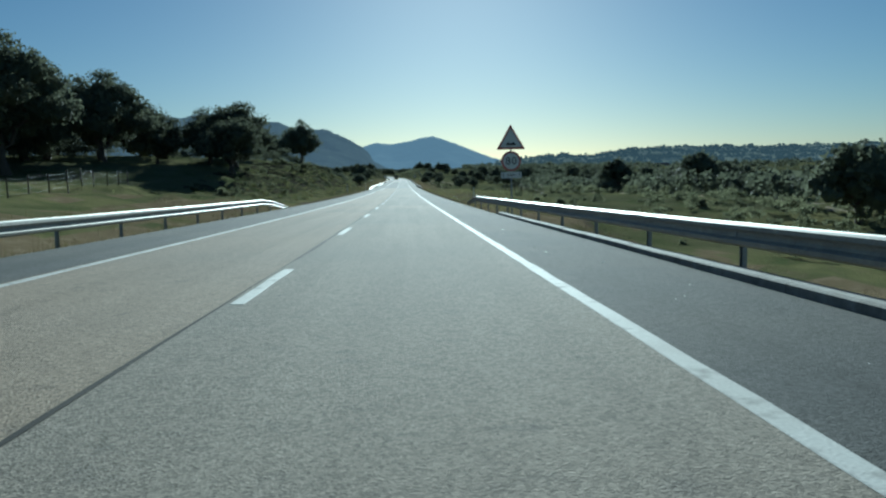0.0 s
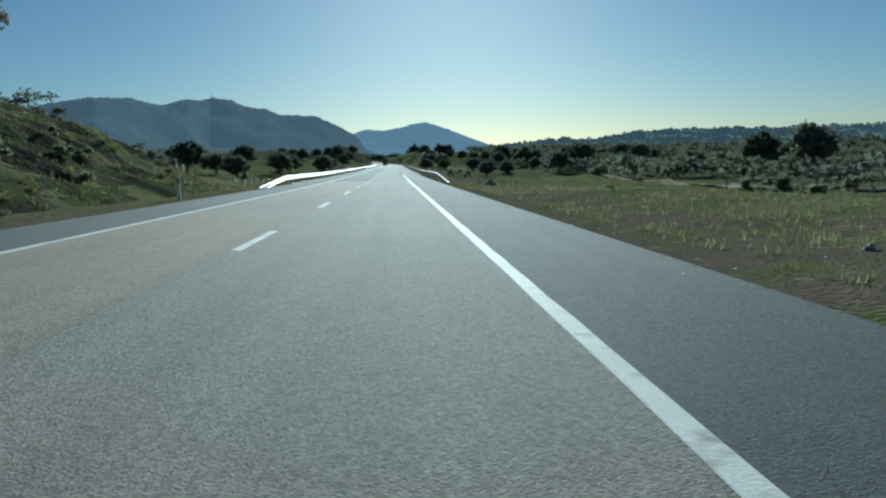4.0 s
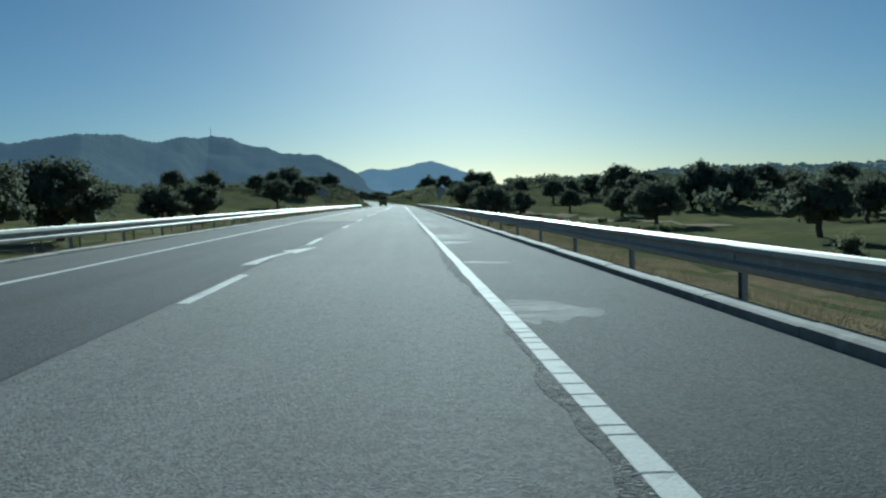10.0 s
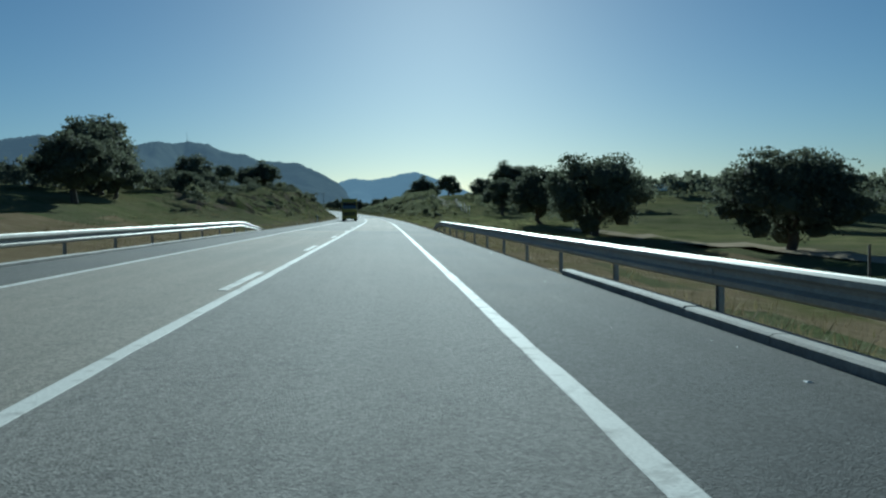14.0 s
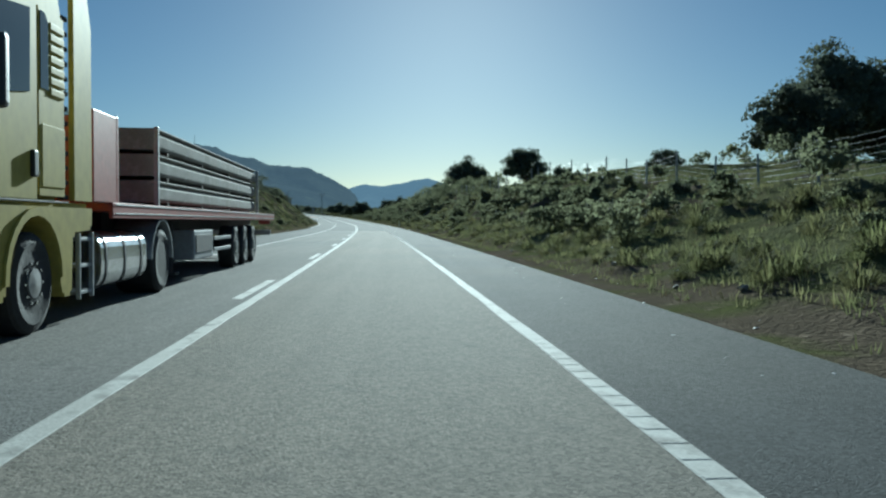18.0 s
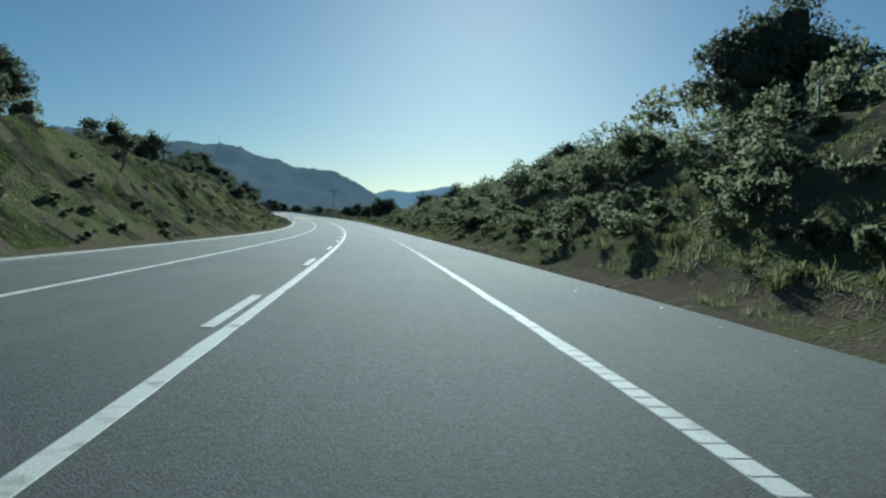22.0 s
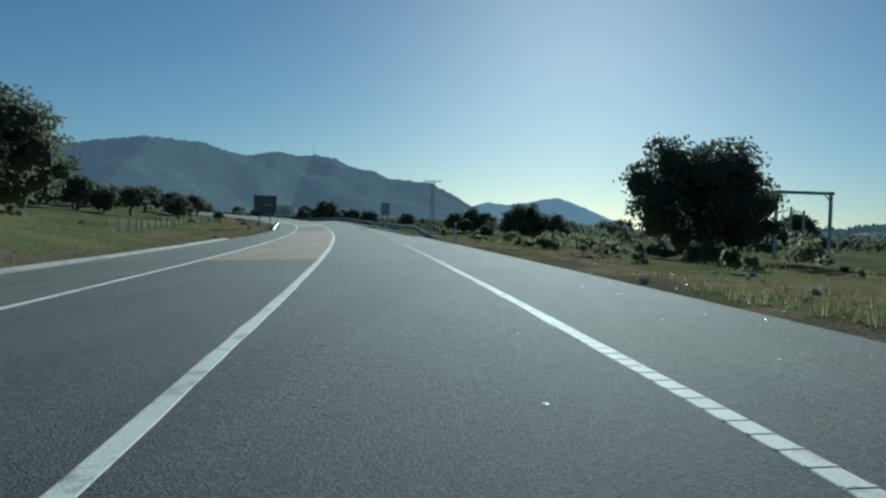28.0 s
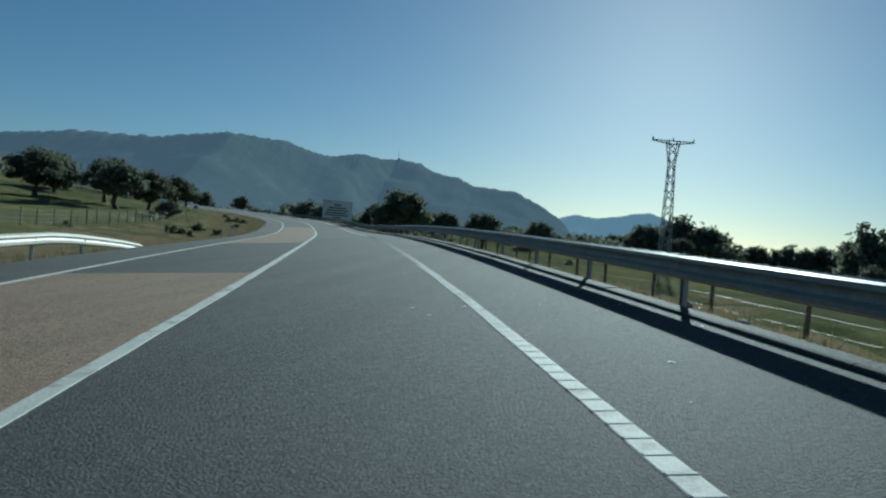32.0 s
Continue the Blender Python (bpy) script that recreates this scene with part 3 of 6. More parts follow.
def ground_sheet():
    s = np.r_[np.arange(-1600, -200, 100), np.arange(-200, -40, 20), np.arange(-40, 56, 3.0), np.arange(56, 188, 1.0), np.arange(188, 516, 4.0), np.arange(516, 900, 1.0), np.arange(900, 1330, 3.0), np.arange(1330, 1600, 15), np.arange(1600, 2600, 60), np.arange(2600, 5400, 200)]
    d = np.r_[np.arange(0, 12, 0.6), np.arange(12, 30, 1.5), np.arange(30, 80, 4), np.arange(80, 200, 12), np.arange(200, 700, 45), np.arange(700, 4800, 250)]
    el, er = np.interp(s, *EDGE_L), np.interp(s, *EDGE_R)
    cols = [-(el + w) for w in d[::-1]] + [-el + 0.25, 0 * el, er - 0.25] + [er + w for w in d]
    u = np.stack(cols, 1)
    p = ground_place(s[:, None] + 0 * u, u)
    rows_n, cols_n = u.shape
    i = np.arange(rows_n * cols_n).reshape(rows_n, cols_n)
    f = np.stack([i[:-1, :-1], i[:-1, 1:], i[1:, 1:], i[1:, :-1]], -1).reshape(-1, 4)
    # bare soil on the steep cut faces and on the strip beside the tarmac
    c = p.reshape(-1, 3)
    nrm = np.cross(c[f[:, 1]] - c[f[:, 0]], c[f[:, 3]] - c[f[:, 0]])
    steep = nrm[:, 2] / np.linalg.norm(nrm, axis=1)
    mid = c[f].mean(1)
    dd = np.where(u < 0, -u - el[:, None], u - er[:, None])[:-1, :-1].reshape(-1)
    n1 = ripple(mid[:, 0], mid[:, 1], 9, 11) + 0.6 * ripple(mid[:, 0], mid[:, 1], 3, 12)
    # straw behind the rails of the embankments
    st = np.repeat((s[:-1] + s[1:]) / 2, cols_n - 1)
    left = (u[:-1, :-1] < 0).reshape(-1)
    fill = (~left & (st > 880) & (st < 960) & (n1 > 0)) | ((st > 196) & (st < 500)) | (st < 62) | (st > 950)
    straw = fill & (dd >= 0) & (dd < 9 + 6 * n1) & (n1 > -0.9)
    rocky = left & (steep < np.where(st < 200, 0.965, 0.9)) & (n1 > np.where(st < 200, -0.45, -0.05)) & (dd > 0.5) & (dd < 13) & (((st > 530) & (st < 930)) | ((st > 58) & (st < 190)))
    wide = np.where(left & (st > 515) & (st < 960), 2.3, np.where(~left & (st > 58) & (st < 195), 4.5 + 2 * n1, 1.3))
    bare = ((steep < 0.87) & (n1 > -0.25) & (dd < 14)) | ((dd < wide + 0.8 * n1) & (dd > -1))
    ob = mesh_object("ground", c, f, "ground", smooth=True, mats=["ground", "soil", "straw", "cut_rock"],
                     slots=np.where(straw, 2, np.where(rocky, 3, bare.astype(int))))
    return tagged(ob, "rough grassland with bare brown soil on the cut banks", "ground", kind="structure")


ground_sheet()


# ---- road ----
def strip(name, s0, s1, u0, u1, z, mat, label="", step=2.0, thick=0.0, cross=1, kind="structure", category="road", wear=0.0, parent=None):
    """A strip of the road's surface from u0 to u1 (numbers or functions of the station), lifted z above its plane."""
    n = max(2, int((s1 - s0) / step) + 1)
    s = np.linspace(s0, s1, n)
    a, b = (np.array([u(v) if callable(u) else u for v in s], float) for u in (u0, u1))
    if wear:
        a, b = a + wear * ripple(s, 0 * s, 1.7, 21), b + wear * ripple(s, 0 * s + 9, 1.3, 22)
    cols = [a + (b - a) * k / cross for k in range(cross + 1)]
    pts = [at(s, c, z) for c in cols]
    if thick:
        pts = [at(s, a - 0.01, z - thick), *pts, at(s, b + 0.01, z - thick)]
    m = len(pts)
    v = np.stack(pts, 1).reshape(-1, 3)
    i = np.arange(n * m).reshape(n, m)
    f = [*np.stack([i[:-1, :-1], i[:-1, 1:], i[1:, 1:], i[1:, :-1]], -1).reshape(-1, 4)]
    if thick:
        f += [tuple(i[0, ::-1]), tuple(i[-1])]
    ob = mesh_object(name, v, f, mat, parent)
    return tagged(ob, label, category, kind=kind) if not parent else ob


LINE_R, LINE_L = 3.51, -3.41


def edge_l(s):
    return -float(np.interp(s, *EDGE_L))


def edge_r(s):
    return float(np.interp(s, *EDGE_R))


for a, b, left, right in ((-160, 205, "asphalt_brown", "asphalt_old"), (205, 372, "asphalt_dark", "asphalt_grey"), (372, 433, "asphalt_old", "asphalt_grey"), (433, 500, "asphalt_old", "asphalt_grey"),
                          (500, 663, "asphalt_grey", "asphalt_old"), (663, 912, "asphalt_dark", "asphalt_dark"), (912, 970, "asphalt_red", "asphalt_dark"),
                          (970, 1000, "asphalt_dark", "asphalt_dark"), (1000, 1025, "asphalt_red", "asphalt_dark"), (1025, 1045, "asphalt_dark", "asphalt_dark"),
                          (1045, 1110, "asphalt_red", "asphalt_dark"), (1110, 1700, "asphalt_dark", "asphalt_dark")):
    seam = -0.12 if b <= 433 else 0.16
    strip("lane_left", a, b, -3.55, seam, 0.0, left, "worn asphalt driving lane with patched colour", cross=4)
    strip("lane_right", a, b, seam, 3.58, 0.0, right, "worn asphalt driving lane with a gritty surface", cross=4)
strip("shoulder_left", -160, 1700, edge_l, -3.55, 0.0, "asphalt_shoulder", "dark asphalt hard shoulder", thick=0.12, cross=2)
strip("shoulder_right", -160, 1700, 3.58, edge_r, 0.0, "asphalt_shoulder", "dark asphalt hard shoulder", thick=0.12, cross=2)

# joints, seams, small marks, and bands of light painted pale on the surface
strip("surface_seam", -20, 130, -0.145, -0.11, 0.004, "tar", "dark open joint between the lanes", wear=0.03)
strip("surface_seam", 205, 420, -0.145, -0.115, 0.004, "tar", "dark open joint between the lanes", wear=0.03)


def broken(s):
    """How far the tarmac beside the edge line has broken away, 0 to 1."""
    return min(1.0, max(0.0, 0.45 + 0.75 * float(ripple(s, 0.0, 11.0, 23)) + 0.3 * float(ripple(s, 3.0, 1.3, 24))))


strip("surface_seam", 236, 372, lambda s: 3.435 - 0.02 - 0.17 * broken(s), 3.437, 0.0035, "broken_edge", "broken crumbling tarmac beside the edge line", step=0.12)


def smear(s0, length, u0, reach, mat, label):
    """A patch across the road with a ragged, rounded far end."""
    rr, n = random.Random(int(s0 * 10)), 14
    v = [*at(np.array([s0 + length / 2]), np.array([u0 + reach * 0.4]), np.array([0.004]))]
    for k in range(n):
        t = math.tau * k / n
        c, d = math.cos(t), math.sin(t)
        w = 1 + rr.uniform(-0.22, 0.18)
        v += [*at(np.array([s0 + length / 2 + d * length / 2 * w]), np.array([u0 + max(0, reach * 0.42 + math.copysign(abs(c) ** 0.6, c) * reach * 0.55 * w)]), np.array([0.004]))]
    return tagged(mesh_object("sealed_patch", v, [(0, 1 + k, 1 + (k + 1) % n) for k in range(n)], mat), label, "road patch", kind="structure")


def lit_band(s0, length, u0, u1):
    """A band of light painted pale across the shoulder, full at the line and fraying out towards the kerb."""
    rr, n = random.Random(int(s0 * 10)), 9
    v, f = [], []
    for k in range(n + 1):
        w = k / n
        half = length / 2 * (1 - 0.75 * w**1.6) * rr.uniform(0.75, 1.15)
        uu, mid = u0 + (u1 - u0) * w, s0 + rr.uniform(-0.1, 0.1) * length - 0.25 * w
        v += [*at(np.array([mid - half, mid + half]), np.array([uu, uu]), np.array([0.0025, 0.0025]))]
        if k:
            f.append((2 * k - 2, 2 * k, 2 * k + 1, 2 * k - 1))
    return tagged(mesh_object("sealed_patch", v, f, "glare_and_wear"), "pale band of light painted across the shoulder", "road patch", kind="structure")


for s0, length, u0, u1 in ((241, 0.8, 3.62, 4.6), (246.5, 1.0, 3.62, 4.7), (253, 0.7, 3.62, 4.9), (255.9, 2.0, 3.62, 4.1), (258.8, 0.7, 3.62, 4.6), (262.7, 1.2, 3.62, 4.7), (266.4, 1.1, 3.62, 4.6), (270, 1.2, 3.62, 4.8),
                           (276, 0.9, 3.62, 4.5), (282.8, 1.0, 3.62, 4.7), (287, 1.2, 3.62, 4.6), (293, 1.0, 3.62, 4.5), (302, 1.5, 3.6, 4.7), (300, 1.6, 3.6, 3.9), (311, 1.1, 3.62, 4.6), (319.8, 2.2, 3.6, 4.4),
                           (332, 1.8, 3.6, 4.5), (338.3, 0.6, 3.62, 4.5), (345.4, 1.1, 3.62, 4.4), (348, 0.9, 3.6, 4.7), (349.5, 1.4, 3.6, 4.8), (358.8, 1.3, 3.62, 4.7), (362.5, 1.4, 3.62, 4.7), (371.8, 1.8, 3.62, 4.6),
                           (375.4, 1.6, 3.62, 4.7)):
    lit_band(s0, length, u0, u1)
for s0, u0 in ((40.7, 1.45), (40.9, 1.55), (39.8, 2.2), (39.95, 2.3)):
    smear(s0, 0.09, u0, 0.2, "paint", "small white paint scribble on the tarmac")
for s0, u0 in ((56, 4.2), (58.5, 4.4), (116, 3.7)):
    smear(s0, 0.14, u0, 0.5, "glare_and_wear", "small pale worn mark on the tarmac")


# road markings: edge lines, centre line, dashes, return arrows
def raise_line(s0, s1, u, w, name="edge_line", label="worn white thermoplastic line"):
    return strip(name, s0, s1, u - w / 2, u + w / 2, 0.006, "paint", label, thick=0.004, wear=0.012, step=1.0, category="road marking")


raise_line(-60, 1500, LINE_R, 0.14, label="white edge line with worn, broken borders")
raise_line(-60, 1500, LINE_L, 0.13)
raise_line(432, 1500, 0.22, 0.14, "centre_line", "continuous white centre line")


def ribs():
    """Raised cross ribs on the right edge line."""
    v, f = [], []
    rr = random.Random(3)
    for s in [*np.cumsum([236] + [rr.uniform(0.12, 0.6) for _ in range(520)]), *np.arange(560, 1060, 0.28)]:
        a = at(np.array([s, s, s + 0.05, s + 0.05]), np.array([LINE_R - 0.075, LINE_R + 0.075] * 2), np.array([0.0065] * 4))
        b = at(np.array([s + 0.012, s + 0.012, s + 0.04, s + 0.04]), np.array([LINE_R - 0.07, LINE_R + 0.07] * 2), np.array([0.0095] * 4))
        k = len(v)
        v += [*a, *b]
        f += [(k + 4, k + 5, k + 7, k + 6), (k, k + 1, k + 5, k + 4), (k + 2, k + 6, k + 7, k + 3), (k, k + 4, k + 6, k + 2), (k + 1, k + 3, k + 7, k + 5)]
    return tagged(mesh_object("line_ribs", v, f, "paint"), "raised white rumble ribs on the edge line", "road marking", kind="stuff")


ribs()
for s in [8.07 + 12.5 * k for k in range(-4, 28)] + [358.9, 372.0, 385.6, 397.5, 409.1, 420.8]:
    strip("dash", s, s + 3.6, -0.065, 0.065, 0.006, "paint", "white centre line dash", thick=0.004, wear=0.008, step=0.6, category="road marking")["group"] = "centre dashes"
for k in range(33, 70):
    s = 9.2 + 12.5 * k
    if s < 850:
        strip("dash", s, s + 3.7, -0.10, 0.03, 0.006, "paint", "white dash beside the continuous line", thick=0.004, wear=0.008, step=0.6, category="road marking")["group"] = "dashes beside the line"


def arrow(s, tip, name="return_arrow"):
    """A bent arrow that leads back to the right-hand lane: wide tail, thinning shaft, long skewed head with its tip at (s, tip)."""
    v, f = [], []
    for i in range(13):
        w = i / 12
        ss, uu = s - 5.6 + 3.8 * w, tip - 0.70 + 0.28 * w**2.5
        half = 0.135 - 0.065 * w
        v += [*at(np.array([ss, ss + 0.25 * (1 - w)]), np.array([uu - half, uu + half]), np.array([0.006, 0.006]))]
        if i:
            k = 2 * i
            f.append((k - 2, k - 1, k + 1, k))
    k = len(v)
    v += [*at(np.array([s - 1.45, s - 1.85, s - 2.4, s]), np.array([tip - 0.70, tip - 0.42, tip - 0.24, tip]), np.array([0.0065] * 4))]
    f.append((k, k + 1, k + 2, k + 3))
    return tagged(mesh_object(name, v, f, "paint"), "white curved return arrow painted on the tarmac", "road marking", "return arrows", "structure")


for s, tip in ((269.5, 0.32), (344.2, 0.39), (395.9, 0.47), (419.9, 0.47)):
    arrow(s, tip)

# ---- kerbs beside the guard rails: cast pieces 2 m long ----


def kerb_line(name, s0, s1, u, w=0.22, h=0.11, piece=2.0, label="grey concrete kerb", mat="concrete"):
    root = tagged(new(name), label, "kerb", kind="structure")
    for k, s in enumerate(np.arange(s0, s1, piece)):
        e = s + piece - 0.015
        rr = random.Random(k)
        lift = rr.uniform(-0.008, 0.008)
        side = -1 if u < 0 else 1
        shape = ((0, -0.1), (0, h * 0.8), (0.035, h), (w, h), (w, -0.35))
        v = []
        for ss in (s, e):
            for a, z in shape:
                v += [*at(np.array([ss]), np.array([u + side * a]), np.array([z + lift]))]
        n = len(shape)
        f = [(i, i + 1, n + i + 1, n + i) for i in range(n - 1)] + [tuple(range(n)), tuple(range(2 * n - 1, n - 1, -1))]
        mesh_object("kerb_piece", v, f, mat, root)
    return root


def leaf_cloud(rng, lobes, count, size, flat=0.55, corners=4):
    """Many small leaf sprays, four-cornered and bent, on the skins of the lobes: (x, y, z, rx, ry, rz) each."""
    lob = np.array(lobes)
    pick = rng.choice(len(lob), count, p=(lob[:, 3] * lob[:, 5]) / (lob[:, 3] * lob[:, 5]).sum())
    way = rng.normal(size=(count, 3))
    way /= np.linalg.norm(way, axis=1)[:, None]
    way[:, 2] = np.where(way[:, 2] < -0.45, -way[:, 2] * 0.5, way[:, 2])
    depth = 1 - 0.45 * rng.random(count) ** 2.2
    wob = 1 + 0.16 * np.sin(way[:, 0] * 7 + pick) * np.sin(way[:, 1] * 6 + 2 * pick)
    c = lob[pick, :3] + way * lob[pick, 3:6] * (depth * wob)[:, None]
    n = way + rng.normal(scale=0.75, size=(count, 3))
    n /= np.linalg.norm(n, axis=1)[:, None]
    a = np.cross(n, rng.normal(size=(count, 3)))
    a /= np.linalg.norm(a, axis=1)[:, None]
    b = np.cross(n, a)
    sz = (size * (0.55 + 0.9 * rng.random(count)))[:, None]
    bend = n * sz * 0.25
    q = np.stack([c - a * sz, c - b * sz * flat - bend, c + a * sz, c + b * sz * flat - bend], 1)
    if corners == 3:
        q = np.stack([c - a * sz, c - b * sz * flat * 1.5 - bend, c + a * sz * 0.8 + b * sz * flat], 1)
    f = np.arange(count * corners).reshape(-1, corners)
    return q.reshape(-1, 3), f


# ---- distance: ridges behind the plain ----
def ridge(name, points, far, deep, mat, label, seed, rough, foot=-45.0, near=()):
    """A mountain ridge along an arc round the start: (degrees left of straight ahead, height) pairs at that distance, with spurs
    that run down towards the road."""
    az = np.array([p[0] for p in points])
    hh = np.array([p[1] for p in points])
    order = np.argsort(az)
    az, hh = az[order], hh[order]
    cols = np.linspace(az[0], az[-1], int((az[-1] - az[0]) * 14))
    span = np.interp(cols, *near) if near else 1 + 0 * cols
    crest = np.interp(cols, az, hh) * (span * 1.03 - 0.03)
    depth = np.r_[np.linspace(0, 1, 27), 1.12, 1.3]
    v = []
    for j, w in enumerate(depth):
        r = (far - deep * (1 - w)) * span
        a = np.radians(cols)
        x, y = -np.sin(a) * r, np.cos(a) * r
        rise = w**1.35 if w <= 1 else 1 - (w - 1) * 2.2
        relief = 0.6 * ripple(x, y, 700, seed + 5) + 0.4 * ripple(x, y, 260, seed + 6)
        z = foot + (crest - foot) * rise * (1 + 0.17 * relief * math.sin(math.pi * min(w, 1)))
        edge = rough * (ripple(x, y, 60, seed) + 0.7 * ripple(x, y, 22, seed + 1))
        z = z + edge * min(w, 1) ** 5
        v.append(np.stack([x, y, z], 1))
    v = np.stack(v, 0)
    n, m = v.shape[:2]
    i = np.arange(n * m).reshape(n, m)
    f = np.stack([i[:-1, :-1], i[:-1, 1:], i[1:, 1:], i[1:, :-1]], -1).reshape(-1, 4)
    return tagged(mesh_object(name, v.reshape(-1, 3), f, mat, smooth=True), label, "mountain", kind="structure")


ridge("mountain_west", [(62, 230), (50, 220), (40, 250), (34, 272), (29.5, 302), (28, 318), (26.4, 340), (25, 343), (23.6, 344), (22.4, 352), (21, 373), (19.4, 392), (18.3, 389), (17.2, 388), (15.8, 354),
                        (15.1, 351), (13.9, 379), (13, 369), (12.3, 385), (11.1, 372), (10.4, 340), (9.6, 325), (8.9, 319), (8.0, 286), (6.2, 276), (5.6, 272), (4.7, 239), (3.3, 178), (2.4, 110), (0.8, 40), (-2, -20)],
      4700, 2300, "mountain", "wooded mountain range with blue haze put in as emission", 2, 3.0, near=((12.4, 13.7, 15.6, 19.1), (1.0, 0.86, 0.79, 0.68)))
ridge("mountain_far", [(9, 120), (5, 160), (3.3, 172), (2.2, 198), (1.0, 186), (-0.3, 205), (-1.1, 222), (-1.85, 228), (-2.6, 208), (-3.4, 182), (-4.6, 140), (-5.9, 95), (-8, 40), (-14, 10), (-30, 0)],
      4860, 1200, "far_mountain", "mountain beyond the plain, its pale blue haze put in as emission", 5, 2.0)
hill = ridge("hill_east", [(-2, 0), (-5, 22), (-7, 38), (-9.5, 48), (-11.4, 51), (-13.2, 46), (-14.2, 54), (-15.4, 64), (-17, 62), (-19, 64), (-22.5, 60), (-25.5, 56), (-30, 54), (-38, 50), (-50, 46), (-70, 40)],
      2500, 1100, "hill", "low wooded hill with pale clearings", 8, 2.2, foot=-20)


def hill_trees(count):
    """Small dark trees strewn over the hill, thick in drifts, with clearings between them and a closed line along the crest."""
    rng = np.random.default_rng(12)
    co = np.array([v.co for v in hill.data.vertices]).reshape(29, -1, 3)
    m = co.shape[1]
    j, c = rng.uniform(9, 26.9, count), rng.uniform(2, m * 0.55, count)
    c = m - 1 - c
    p = co[j.astype(int), c.astype(int)] + (co[j.astype(int) + 1, c.astype(int)] - co[j.astype(int), c.astype(int)]) * (j % 1)[:, None]
    drift = ripple(p[:, 0], p[:, 1], 130, 14) + 0.7 * ripple(p[:, 0], p[:, 1], 48, 15)
    p = p[(drift > -0.12) | (j > 26.0)]
    v, f, base = [], [], 0
    for q in p:
        k = rng.uniform(2.2, 4.4)
        a, g = leaf_cloud(rng, [(0, 0, k * 0.8, k, k, k * 0.75), (k * 0.5, k * 0.3, k * 0.6, k * 0.7, k * 0.7, k * 0.6)], 16, k * 0.62, 0.8, 3)
        v.append(a + q)
        f.append(g + base)
        base += len(a)
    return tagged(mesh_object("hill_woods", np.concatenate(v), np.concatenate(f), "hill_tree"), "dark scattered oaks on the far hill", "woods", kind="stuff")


mast = empty("radio_mast", pose(-math.sin(radians(12.32)) * 4690, math.cos(radians(12.32)) * 4690, 380), "thin lattice radio mast on the mountain top", "mast")
bm = bmesh.new()
rod(bm, (0, 0, 0), (0, 0, 48), 1.1, 0.5, 6)
part("pole", bm, "pylon_steel", mast)
bm = bmesh.new()
box(bm, (9, 7, 6), (3, 0, 3), 0.4)
part("hut", bm, "pylon_steel", mast)
hill_trees(7500)


kerb_line("kerb_a", -38, 34, 5.62)
kerb_line("kerb_b", 236, 461, 5.60)
kerb_line("kerb_c", 955, 1180, 5.72, h=0.05, label="low dark asphalt kerb", mat="asphalt_shoulder")
kerb_line("kerb_d", 195, 497, -5.42, h=0.07)
kerb_line("gutter", 700, 944, -6.95, w=0.45, h=0.05, label="pale concrete gutter along the bank's foot")


def ground_strip(name, s0, s1, u, w, mat, label):
    """A track laid on the ground, w wide."""
    s = np.arange(s0, s1, 3.0)
    cols = [u(s) + w * (k / 4 - 0.5) for k in range(5)]
    pts = np.stack([ground_place(s, c) + [0, 0, 0.05] for c in cols], 1)
    i = np.arange(pts.shape[0] * 5).reshape(-1, 5)
    f = np.stack([i[:-1, :-1], i[:-1, 1:], i[1:, 1:], i[1:, :-1]], -1).reshape(-1, 4)
    return tagged(mesh_object(name, pts.reshape(-1, 3), f, mat, smooth=True), label, "track", kind="structure")


ground_strip("dirt_track", -60, 330, lambda s: 47 + 5 * np.sin(s / 60) + s * 0.02, 4.2, "track", "pale dirt track through the scrub")
ground_strip("dirt_track", 400, 520, lambda s: 34 - (s - 400) * 0.13, 3.2, "track", "pale farm track towards the road")


# ---- guard rails ----
RAIL_TOP = 0.65


